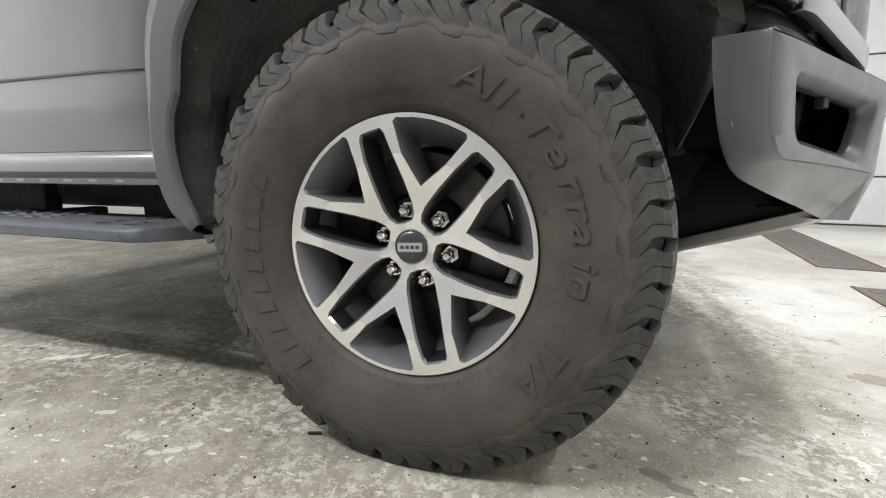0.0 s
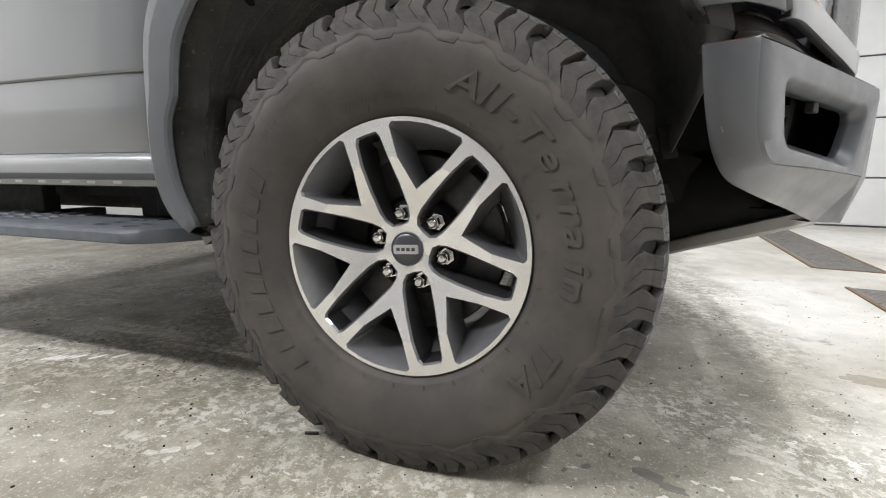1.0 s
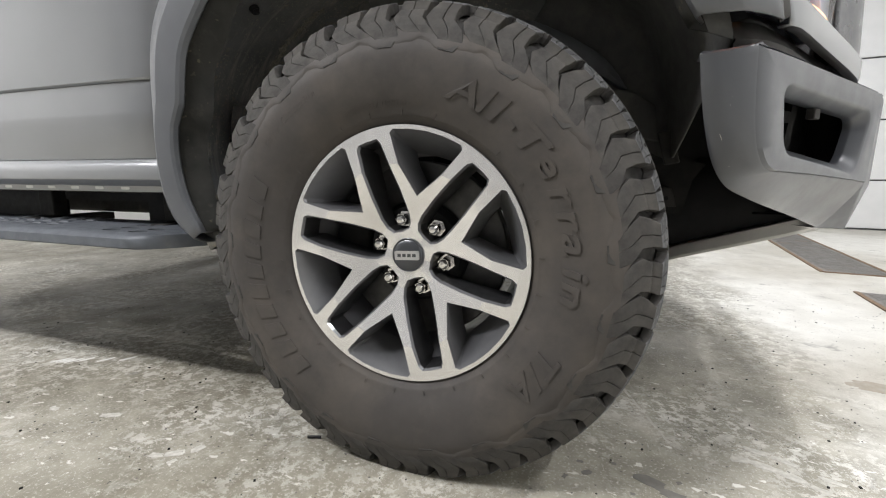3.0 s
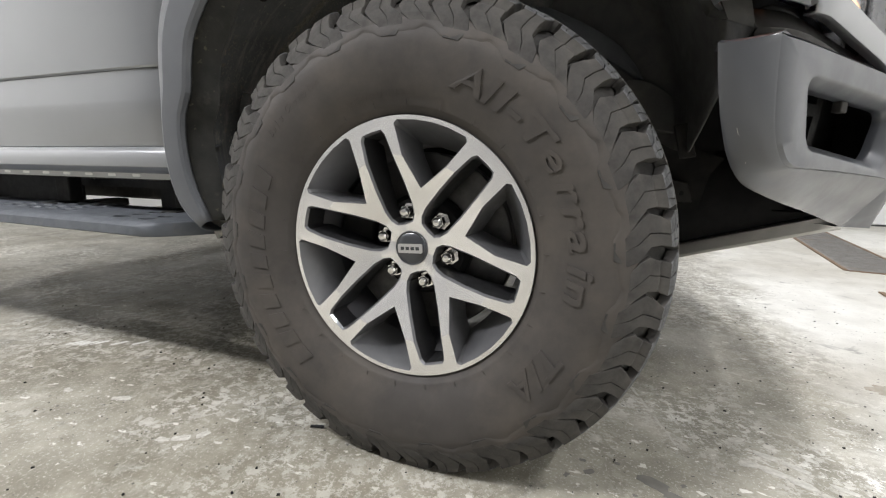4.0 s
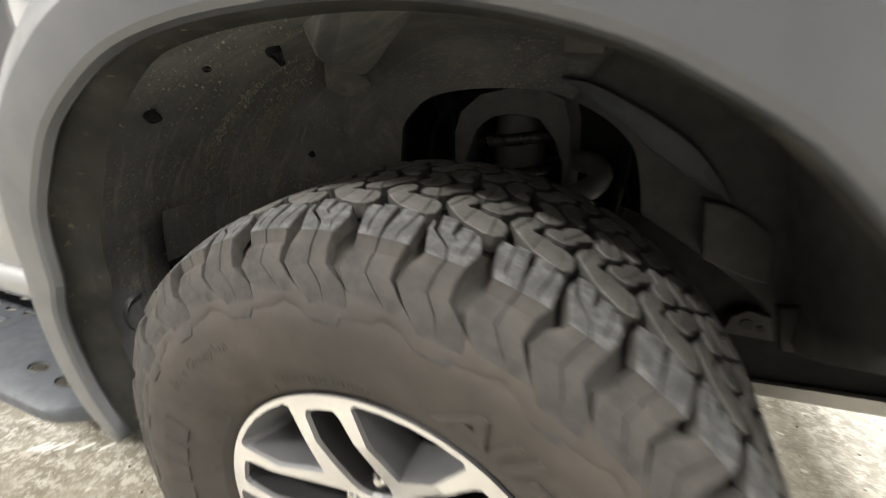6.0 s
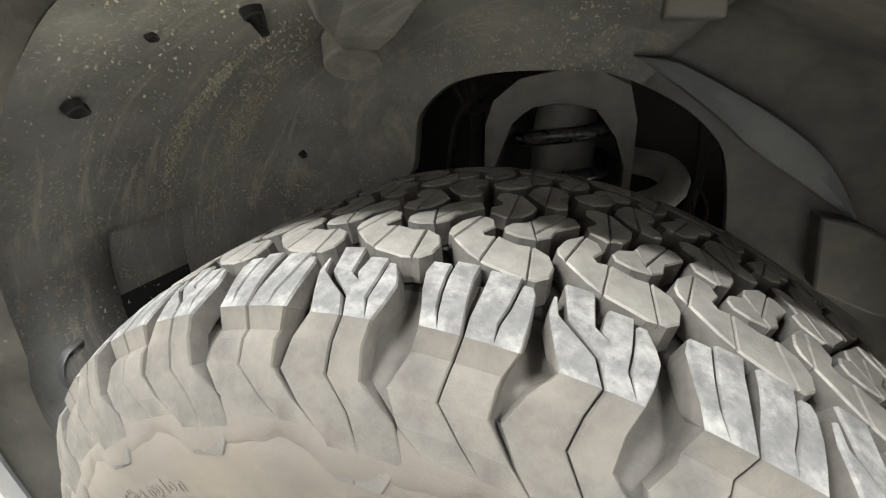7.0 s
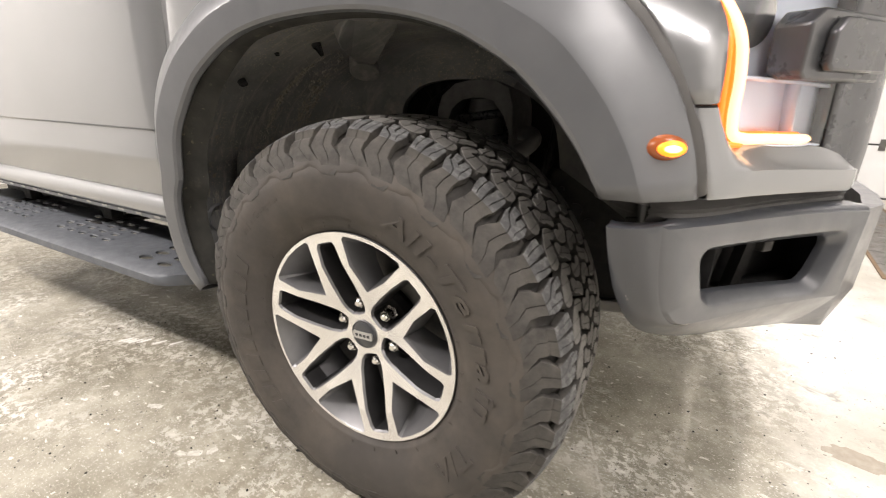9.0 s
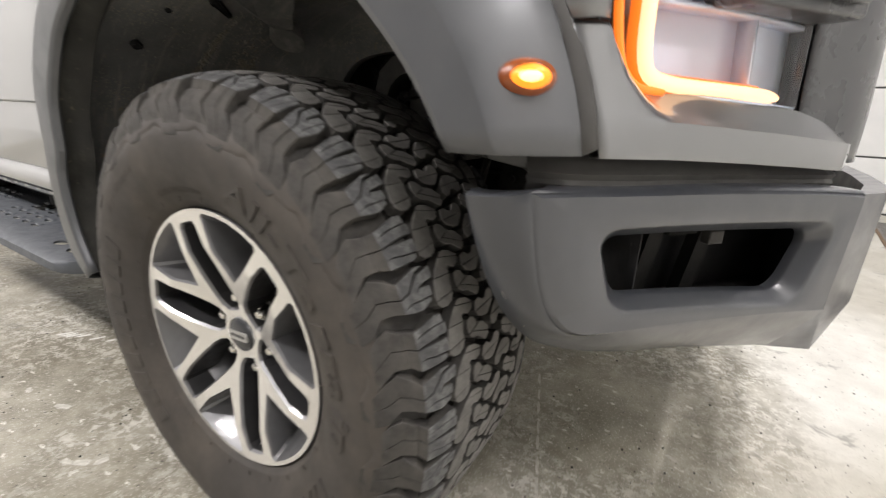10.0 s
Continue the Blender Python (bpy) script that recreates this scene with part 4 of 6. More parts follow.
# dried mud thrown on the liner, thickest in one streak behind the wheel
def mud_on_liner(count, seed):
    r_ = random.Random(seed)
    bm_ = bmesh.new()
    made = 0
    while made < count:
        f = r_.uniform(4, N * 0.6)
        j, u = int(f), f - int(f)
        x, z = WELL[j] * (1 - u) + WELL[j + 1] * u
        y = r_.uniform(0.04, 0.4)
        clump = 0.5 + 0.5 * math.sin(x * 190 + 3 * math.sin(y * 160)) * math.sin(y * 210 + z * 90)
        streak = clump * math.exp(-((y - 0.37 + 0.65 * max(0.0, z - 0.9)) / 0.036) ** 2 - ((z - 0.88) / 0.085) ** 2) if x < -0.25 else 0.0
        streak = max(streak, 0.7 * math.exp(-((y - 0.25) / 0.011) ** 2 - ((z - 0.9) / 0.1) ** 2) if x < -0.25 else 0.0)
        if r_.random() > 0.022 + 0.978 * streak:
            continue
        inward = Vector((-x, 0, 0.45 - z)).normalized()
        along = Vector((-inward.z, 0, inward.x))
        s = r_.choice((0.0005, 0.0007, 0.0009, 0.0012, 0.002)) * (1.0 + 0.7 * streak)
        if streak > 0.35 and r_.random() < 0.16:
            s = r_.uniform(0.003, 0.0065)
        p = Vector((x, y, z)) + inward * 0.0034
        a0 = r_.uniform(0, 6)
        ring = []
        for k in range(6):
            a = a0 + k * math.pi / 3
            ring.append(bm_.verts.new(p + Vector((0, 1, 0)) * s * r_.uniform(0.5, 1.2) * math.cos(a) + along * s * 1.7 * r_.uniform(0.5, 1.2) * math.sin(a)))
        tip = bm_.verts.new(p + inward * (r_.uniform(0.001, 0.003) if s < 0.003 else 0.001))
        for k in range(6):
            bm_.faces.new((ring[k], ring[(k + 1) % 6], tip))
        made += 1
    return tagged(part("mud_spatter", bm_, MUD, liner, "dried pale mud spatter", smooth=False), kind="stuff")


mud_on_liner(2400, 11)

def moulding(name, outline, rise, spread, mat, label):
    """A raised moulding of the liner: a face with sloping sides that reach up towards it."""
    bm_ = bmesh.new()
    mid = sum((Vector(p) for p in outline), Vector()) / len(outline)
    top_ = [bm_.verts.new(p) for p in outline]
    foot_ = [bm_.verts.new(Vector(p) + (Vector(p) - mid).normalized() * spread + Vector((-0.15 * rise, 0, rise))) for p in outline]
    bm_.faces.new(top_)
    for k in range(len(outline)):
        n = (k + 1) % len(outline)
        bm_.faces.new((top_[k], foot_[k], foot_[n], top_[n]))
    bmesh.ops.recalc_face_normals(bm_, faces=bm_.faces)
    return soften(part(name, bm_, mat, liner, label, smooth=False), 0.003, 2, 20.0)


flap = [(-0.222, 0.29), (-0.2, 0.235), (-0.178, 0.182), (-0.155, 0.145), (-0.12, 0.115), (-0.07, 0.1), (-0.03, 0.11), (-0.03, 0.205), (-0.075, 0.24), (-0.112, 0.26), (-0.15, 0.288), (-0.19, 0.318)]
moulding("liner_flap", [(x, y, 1.045 + 0.1 * x - 0.1555 * y + 0.4 * max(0.0, x + 0.165)) for x, y in flap], 0.045, 0.012, LINER, "dusty raised flap moulded in the liner's roof")
foot = [(-0.243 + 0.04 * math.cos(q) * 0.86 - 0.024 * math.sin(q) * 0.5, 0.347 + 0.04 * math.cos(q) * 0.45 + 0.04 * math.sin(q) * 0.8) for q in np.linspace(0, 2 * math.pi, 22, endpoint=False)]
moulding("liner_disc", [(x, y, 0.96 + 0.315 * (x + 0.278) - 0.507 * (y - 0.323)) for x, y in foot], 0.03, -0.004, CAKED, "dusty round foot of the liner's flap")
up = spline([(0.102, 0.967), (0.145, 0.961), (0.185, 0.944), (0.256, 0.906), (0.32, 0.862), (0.357, 0.821), (0.383, 0.781)], 20)
lo = spline([(0.119, 0.957), (0.166, 0.926), (0.217, 0.889), (0.257, 0.855), (0.318, 0.817), (0.376, 0.778)], 20)
loft("liner_rib", [[(x, 0.485, z + 0.002) for x, z in up], [(x, 0.458, z + 0.001) for x, z in up], [(x, 0.452, z - 0.001) for x, z in up], [(0.5 * (a[0] + b[0]), 0.449, 0.5 * (a[1] + b[1])) for a, b in zip(up, lo)], [(x, 0.455, z + 0.002) for x, z in lo], [(x, 0.462, z) for x, z in lo], [(x, 0.5, z) for x, z in lo]], RIB_GREY, liner, "grey curved rib on the liner")
bm = bmesh.new()
prism(bm, [(0.343, 0.782), (0.352, 0.73), (0.361, 0.682), (0.429, 0.658), (0.462, 0.652), (0.452, 0.735), (0.41, 0.764), (0.378, 0.777)], 0.44, 0.478)
soften(part("liner_step", bm, FRONT_LINER, liner, "raised step in the liner's front panel"), 0.004)
for x, y, z, r, tail in ((-0.398, 0.09, 0.927, 0.012, 0.004), (-0.245, 0.178, 1.009, 0.013, 0.05), (-0.304, 0.112, 0.99, 0.007, 0.003), (-0.418, 0.44, 0.816, 0.008, 0.004)):
    inward = Vector((-x, 0, 0.45 - z)).normalized()
    along = Vector((-inward.z, 0, inward.x))
    bm = bmesh.new()
    plan = [(r * math.cos(q) * 0.8, r * math.sin(q)) if math.sin(q) < 0.3 else (r * math.cos(q) * 0.42 - tail * 0.62, r * math.sin(q) * 0.6 + tail * 0.78) for q in np.linspace(0, 2 * math.pi, 18, endpoint=False)]
    rows_ = [[bm.verts.new(Vector((x, y, z)) + along * u * k + Vector((0, v * k, 0)) + inward * h) for u, v in plan] for h, k in ((-0.004, 1.15), (0.004, 1.05), (0.0052, 0.9), (0.003, 0.6))]
    for a_, b_ in zip(rows_, rows_[1:]):
        for k in range(18):
            bm.faces.new((a_[k], a_[(k + 1) % 18], b_[(k + 1) % 18], b_[k]))
    bm.faces.new(rows_[-1])
    part("clip", bm, BLACK, liner, "black push clip sunk in the liner")
bm = bmesh.new()
prism(bm, [(0.12, 1.0), (0.175, 0.998), (0.175, 1.03), (0.12, 1.035)], 0.33, 0.37)
soften(part("clip_plate", bm, SHOCK, liner, "small grey metal clip plate"), 0.003)
# fender above the flare, from the door's edge to the lamp
first = next(i for i, (x, z) in enumerate(EDGE) if z > 0.8)
last = max(i for i, (x, z) in enumerate(EDGE) if z > 1.0)
span = list(range(first, last + 1))
rows = []
for share in (0.0, 0.02, 0.06, 0.3, 0.6, 1.0):
    row = []
    for k, i in enumerate(span):
        x, z = EDGE[i]
        u = k / (len(span) - 1)
        tz = 1.3 if u > 0.12 else 0.82 + u * 4.0
        tx = -0.656 + 0.08 * (tz - 0.8) if u <= 0.12 else -0.616 + (u - 0.12) / 0.88 * 1.071
        y = body_y(x) + 0.012 * share * share + max(0.0, u - 0.8) * 0.35 * share
        row.append((x + (tx - x) * share, y, z + (tz - z) * share))
    rows.append(row)
thicken(loft("fender", rows, PAINT, truck, "glossy grey painted front fender"), 0.003, 1.0)

seam = spline([(0.36, 1.085), (0.4, 1.06), (0.438, 1.032), (0.468, 1.0), (0.494, 0.965), (0.514, 0.93), (0.53, 0.902)], 13)
lamp_edge = spline([(0.41, 0.12, 1.15), (0.46, 0.125, 1.115), (0.5, 0.118, 1.075), (0.533, 0.088, 1.033), (0.55, 0.05, 0.992), (0.555, 0.038, 0.95), (0.556, 0.038, 0.904)], 13)
rows = []
for share in (0.0, 0.04, 0.25, 0.5, 0.75, 1.0):
    row = []
    for (x, z), e in zip(seam, lamp_edge):
        bulge = 0.009 * math.sin(math.pi * share)
        y = 0.012 + sweep(x) * 0.4
        row.append((x + (e[0] - x) * share + bulge * 0.75, y + (e[1] - y) * share - bulge * 0.7, z + (e[2] - z) * share))
    rows.append(row)
thicken(loft("fender_nose", rows, PAINT, truck, "glossy grey fender corner beside the headlight"), 0.003, 1.0)

split_line = spline([(0.531, 0.017, 0.9), (0.546, 0.027, 0.9), (0.557, 0.041, 0.9)], 8)
bm = bmesh.new()
tube(bm, split_line, 0.0022, 6)
part("panel_gap", bm, BLACK, truck, "thin dark gap between fender and valance")

# ---- nose: valance, bumper, lamps ----
PLAN = [(0.528, 0.018), (0.545, 0.03), (0.566, 0.056), (0.588, 0.094), (0.63, 0.163), (0.68, 0.24), (0.735, 0.318), (0.79, 0.392), (0.825, 0.442)]
cols = spline(PLAN, 22)
NOSE_FOOT = spline([(0.567, 0.03, 0.782), (0.588, 0.052, 0.782), (0.606, 0.078, 0.781), (0.625, 0.108, 0.78), (0.69, 0.208, 0.774), (0.755, 0.306, 0.767), (0.8, 0.378, 0.761), (0.818, 0.425, 0.758)], 40)
NOSE_HEAD = spline([(0.529, 0.017, 0.9), (0.556, 0.04, 0.898), (0.562, 0.068, 0.872), (0.576, 0.106, 0.846), (0.65, 0.214, 0.842), (0.728, 0.33, 0.834), (0.768, 0.374, 0.822), (0.79, 0.41, 0.812)], 40)
rows = []
for share, down, out in ((0.0, 0.0, -0.014), (0.0, 0.0, -0.001), (0.04, 0.0, 0.0), (0.22, 0.0, 0.0), (0.3, 0.002, 0.0), (0.36, 0.003, -0.001), (0.6, 0.004, -0.001), (0.85, 0.002, 0.0), (1.0, 0.0, 0.0), (1.0, 0.004, -0.012)):
    row = []
    for k, (f, h) in enumerate(zip(NOSE_FOOT, NOSE_HEAD)):
        u = k / 39
        blend = u / 0.12 if u < 0.12 else 1.0
        move = share * (1 - blend) + min(1.0, max(0.0, (share - 0.3) / 0.7)) * blend
        x, y = f[0] + (h[0] - f[0]) * move, f[1] + (h[1] - f[1]) * move
        step = 0.034 * min(1.0, share / 0.3) + (h[2] - f[2] - 0.034) * max(0.0, (share - 0.3) / 0.7)
        z = f[2] + (h[2] - f[2]) * share * (1 - blend) + step * blend - 0.3 * down * blend
        row.append((x + 0.78 * out, y - 0.62 * out, z))
    rows.append(row)
thicken(loft("valance", rows, PAINT, truck, "glossy grey valance under the headlight", sharp=40.0), 0.003, 1.0)

# added sheet that keeps the headlight's glow out of the gap below
thicken(loft("glow_blocker", [[(x - 0.012, y + 0.009, 0.79 - 0.02 * k / 21) for k, (x, y) in enumerate(cols)], [(x - 0.8 * max(0.012, min(0.13, (x - 0.505) / 0.8)), y + 0.6 * max(0.012, min(0.13, (x - 0.505) / 0.8)), 0.79) for x, y in cols]], BLACK, truck, "black sheet added under the headlight to block its glow"), 0.004, 1.0)

trim = spline([(0.505, 0.016), (0.525, 0.02), (0.556, 0.042), (0.6, 0.1), (0.68, 0.225), (0.78, 0.37), (0.815, 0.42)], 24)
rows = []
for z, inset in ((0.735, 0.014), (0.752, 0.005), (0.757, 0.008), (0.763, 0.004), (0.772, 0.014), (0.79, 0.022)):
    rows.append([(x - inset * 0.8, y + inset * 0.6, z - 0.014 * k / 23) for k, (x, y) in enumerate(trim)])
thicken(loft("gap_trim", rows, BAND, truck, "black ribbed rubber trim above the bumper"), 0.003, 1.0)

# bumper: a flat face with an opening, and one skirt that runs round its end and under it
FACE = spline([(0.524, -0.02, 0.747), (0.581, 0.048, 0.745), (0.683, 0.18, 0.742), (0.79, 0.312, 0.736), (0.845, 0.376, 0.731)], 60)
FACE_LONG = float(np.sum(np.linalg.norm(np.diff(FACE[:, :2], axis=0), axis=1)))
INTO = Vector((-0.78, 0.62, 0.0))


def on_face(s, dz, deep=0.0):
    """A place on the bumper's face: s metres along it, dz under its top edge."""
    f = min(max(s / FACE_LONG, 0), 1) * 59
    p = [float(np.interp(f, range(60), FACE[:, k])) for k in range(3)]
    out = max(s - FACE_LONG, 0.0)
    return Vector(p) + Vector((0.72 * out, 0.69 * out, dz)) + INTO * (deep + 0.03 * -dz)


def glide(points, n):
    """n places at even steps of the points' own count along a smooth curve."""
    p = np.array([tuple(q) for q in points])
    p = np.vstack([2 * p[0] - p[1], p, 2 * p[-1] - p[-2]])
    out = []
    for f in np.linspace(0, len(points) - 1, n):
        k = min(int(f), len(points) - 2)
        a, b, c, d = p[k:k + 4]
        u = f - k
        out.append(Vector(0.5 * (2 * b + (c - a) * u + (2 * a - 5 * b + 4 * c - d) * u**2 + (3 * b - 3 * c + d - a) * u**3)))
    return out


def bumper_mesh():
    bm = bmesh.new()

    def strip(rows, closed=False):
        vs = [[bm.verts.new(p) for p in r] for r in rows]
        for a, b in zip(vs[:-1], vs[1:]):
            for k in range(len(a) if closed else len(a) - 1):
                m = (k + 1) % len(a)
                bm.faces.new((a[k], a[m], b[m], b[k]))

    L, n = FACE_LONG, 20
    # the face's outline, in metres along it and below its top edge: left crease, bottom, end, top
    left = spline([(0.0, 0.0), (0.008, -0.05), (0.02, -0.1), (0.036, -0.135), (0.06, -0.158), (0.085, -0.166)], n + 1)
    bottom = np.stack([np.linspace(0.085, L, 2 * n + 1), np.linspace(-0.166, -0.172, 2 * n + 1)], axis=1)
    end = np.stack([np.full(n + 1, L), np.linspace(-0.172, 0.0, n + 1)], axis=1)
    top_ = np.stack([np.linspace(L, 0.0, 2 * n + 1), np.zeros(2 * n + 1)], axis=1)
    edge = [tuple(p) for p in (*left[:-1], *bottom[:-1], *end[:-1], *top_[:-1])]

    def hole(w, h, r, deep):
        """The opening, with as many points on each side as the outline has; it narrows downwards."""
        out = []
        flat_ = {"left": n, "bottom": 2 * n, "end": n, "top": 2 * n}
        sides = {"left": ((-w, h), (-w, -h)), "bottom": ((-w, -h), (w, -h)), "end": ((w, -h), (w, h)), "top": ((w, h), (-w, h))}
        for name, count in flat_.items():
            (ax, az), (bx, bz) = sides[name]
            for k in range(count):
                u = k / count
                x, z = ax + (bx - ax) * u, az + (bz - az) * u
                cx, cz = max(-w + r, min(w - r, x)), max(-h + r, min(h - r, z))
                d = math.hypot(x - cx, z - cz)
                if d > r:
                    x, z = cx + (x - cx) * r / d, cz + (z - cz) * r / d
                out.append((0.277 + x * (1 + 0.1 * z / h), -0.094 + z * (1 + 0.1 * x / w) - 0.005 * x / 0.17, deep))
        return out

    rings = [hole(0.182, 0.058, 0.03, 0.0), hole(0.1795, 0.0555, 0.029, 0.0012), hole(0.1775, 0.0535, 0.028, 0.004), hole(0.164, 0.0425, 0.025, 0.019), hole(0.1625, 0.041, 0.024, 0.0225), hole(0.1625, 0.041, 0.024, 0.034)]
    outer = [(s, z, 0.0) for s, z in edge]
    inset = [tuple(np.array(o) * 0.9 + np.array(r) * 0.1) for o, r in zip(outer, rings[0])]
    half_way = [tuple(np.array(o) * 0.5 + np.array(r) * 0.5) for o, r in zip(outer, rings[0])]
    # the rim of the face rolls over by a few millimetres
    rolled = [(s, z, 0.0055) for s, z, _ in outer]
    strip([[on_face(*p) for p in ring] for ring in [rolled, inset, half_way] + rings], True)
    crease = [on_face(s, z, 0.0035) for s, z, _ in rolled[:3 * n + 1]]
    hem = glide([(0.451, -0.025, 0.738), (0.459, -0.014, 0.69), (0.472, 0.002, 0.635), (0.49, 0.023, 0.588), (0.516, 0.048, 0.555), (0.556, 0.089, 0.536), (0.602, 0.15, 0.52), (0.652, 0.228, 0.505), (0.705, 0.305, 0.488), (0.752, 0.375, 0.472), (0.79, 0.43, 0.46)], 3 * n + 1)
    rows = []
    for share, lift in ((0.0, 0.0), (0.06, 0.0022), (0.3, 0.0045), (0.6, 0.0045), (0.92, 0.002), (1.0, -0.002)):
        rows.append([c.lerp(h, share) + Vector((0.1, -0.8, -0.5)) * lift for c, h in zip(crease, hem)])
    rows.append([h + Vector((0.012, 0.03, 0.004)) for h in hem])
    strip(rows)
    # rounded top edge and flange
    top = [r[0] for r in reversed(rows[:6])] + [on_face(L * k / 20, 0.0, 0.0035) for k in range(1, 21)]
    strip([top] + [[p + (Vector((0.004, d * 0.7, e)) if k < 6 else Vector((-d * 0.7, d, e))) for k, p in enumerate(top)] for d, e in ((0.004, 0.003), (0.01, 0.0045), (0.035, 0.004), (0.06, -0.002))])
    # the middle of the nose
    cols = [on_face(L, 0.0, 0.0035), (0.885, 0.46, 0.727), (0.915, 0.6, 0.724), (0.935, 0.8, 0.722), (0.94, MID, 0.722)]
    turn = [tuple(INTO[:2]), (-0.93, 0.3), (-1.0, 0.1), (-1.0, 0.0), (-1.0, 0.0)]
    strip([[(x + nx * d * w, y + ny * d * w, z + dz) for (x, y, z), (nx, ny), w in zip(cols, turn, (1.0, 0.4, 0.35, 0.35, 0.35))] for dz, d in ((-0.003, 0.08), (0.0, 0.0), (-0.06, 0.0018), (-0.12, 0.0036), (-0.172, 0.005), (-0.271, 0.078), (-0.268, 0.12))])
    return bm, crease, hem


bm, crease_line, hem_line = bumper_mesh()
half = [v.co.copy() for v in bm.verts]
faces_half = [[v.index for v in f.verts] for f in (bm.verts.index_update() or bm.faces)]
for me_v in range(len(half)):
    bm.verts.new((half[me_v].x, 2 * MID - half[me_v].y, half[me_v].z))
bm.verts.ensure_lookup_table()
for f in faces_half:
    bm.faces.new([bm.verts[k + len(half)] for k in reversed(f)])
bmesh.ops.remove_doubles(bm, verts=bm.verts, dist=0.0003)
bumper = part("front_bumper", bm, BUMPER, truck, "scuffed grey powder-coated steel front bumper", sharp=38.0)
for run in (((5, 0.42), (6, 0.46), (7, 0.45), (8, 0.5)), ((7, 0.62), (8, 0.58), (9, 0.6)), ((10, 0.5), (11, 0.47)), ((12, 0.72), (13, 0.7)), ((2, 0.5), (3, 0.56)), ((14, 0.2), (15, 0.23)), ((9, 0.2), (10, 0.26), (11, 0.31)), ((13, 0.33), (14, 0.36), (15, 0.37)), ((3, 0.3), (4, 0.34)), ((17, 0.66), (18, 0.69))):
    bm = bmesh.new()
    tube(bm, [crease_line[k].lerp(hem_line[k], s_) + Vector((0.1, -0.8, -0.5)) * (0.016 * s_ * (1 - s_) + 0.0002) for k, s_ in run], 0.00028, 5)
    part("scratch", bm, OLD_PAINT, bumper, "thin pale scratch")
# box added so that no light comes through the bumper opening
bm = bmesh.new()
box(bm, 0.0, 0.355, 0.032, 0.11, -0.085, 0.075)
bmesh.ops.delete(bm, geom=[min(bm.faces, key=lambda f: f.calc_center_median().y)], context="FACES")
thicken(part("bumper_blackout", bm, BLACK, truck, "black box added behind the bumper opening to keep it dark", at=Matrix.Translation((0.63, 0.13, 0.655)) @ Matrix.Rotation(radians(51), 4, "Z")), 0.004, 1.0)
bm = bmesh.new()
for x in (-0.03, 0.06):
    box(bm, x, x + 0.025, 0.05, 0.07, -0.07, 0.09, Matrix.Rotation(radians(14), 4, "Y"))
box(bm, 0.0, 0.05, 0.04, 0.06, 0.03, 0.05)
part("bumper_bracket", bm, CHASSIS, truck, "dull steel bumper bracket", at=Matrix.Translation((0.66, 0.2, 0.64)) @ Matrix.Rotation(radians(51), 4, "Z"))
bm = bmesh.new()
box(bm, -0.012, 0.012, 0.026, 0.04, -0.006, 0.012)
soften(part("bumper_clip", bm, BRACKET, bumper, "small grey block in the bumper opening", at=Matrix.Translation((0.703, 0.198, 0.676)) @ Matrix.Rotation(radians(51), 4, "Z")), 0.002)
low = spline([(0.77, 0.385), (0.83, 0.46), (0.87, 0.55), (0.9, 0.68), (0.915, 0.85), (0.92, MID)], 20)
rows_ = [[(x, y, 0.53) for x, y in low], [(x + 0.006, y - 0.004, 0.5 - 0.018 * k / 19) for k, (x, y) in enumerate(low)], [(x - 0.0, y + 0.01, 0.485 - 0.03 * k / 19) for k, (x, y) in enumerate(low)], [(x - 0.1, y + 0.06, 0.485 - 0.03 * k / 19) for k, (x, y) in enumerate(low)]]
thicken(loft("air_dam", rows_, BLACK, truck, "black plastic lip under the bumper"), 0.004, 1.0)
plate = spline([(0.22, 0.72, 0.25), (0.4, 0.64, 0.296), (0.6, 0.542, 0.376), (0.72, 0.484, 0.424), (0.8, 0.447, 0.456)], 18)
rows_ = [[(x, y + 0.006, z + 0.034) for x, y, z in plate], [(x, y, z + 0.03) for x, y, z in plate], [(x, y, z + 0.006) for x, y, z in plate], [(x, y + 0.006, z) for x, y, z in plate],
         [(x, 2 * MID - y - 0.006, z) for x, y, z in plate], [(x, 2 * MID - y, z + 0.006) for x, y, z in plate], [(x, 2 * MID - y, z + 0.03) for x, y, z in plate]]
thicken(loft("skid_plate", rows_, SKID, truck, "pale aluminium skid plate rising towards the nose"), 0.004, -1.0)
# added sheet standing in for the darkness above the skid plate
rows_ = [[(x, y + 0.01, z + 0.03) for x, y, z in plate], [(x, y + 0.03, max(0.56, z + 0.05)) for x, y, z in plate], [(x, y + 0.05, 0.62) for x, y, z in plate]]
thicken(loft("skid_blackout", rows_, BLACK, truck, "black sheet added above the skid plate to fill the dark"), 0.003, 1.0)

# headlight
lamp = tagged(new("headlight"), "clear headlight with a lit amber tube round its corner")
lamp.parent = truck


def lens_at(u, w, deep=0.0):
    """u along the lamp from the fender, w upwards, deep behind the lens."""
    foot = Vector((0.574, 0.116, 0.846)).lerp(Vector((0.741, 0.357, 0.837)), u)
    head = Vector((0.552, 0.136, 1.035)).lerp(Vector((0.734, 0.348, 1.03)), u)
    p = foot.lerp(head, w)
    bow = 0.014 * math.sin(math.pi * min(max(u, 0), 1))
    return p + Vector((0.82, -0.57, 0)) * (bow - deep)


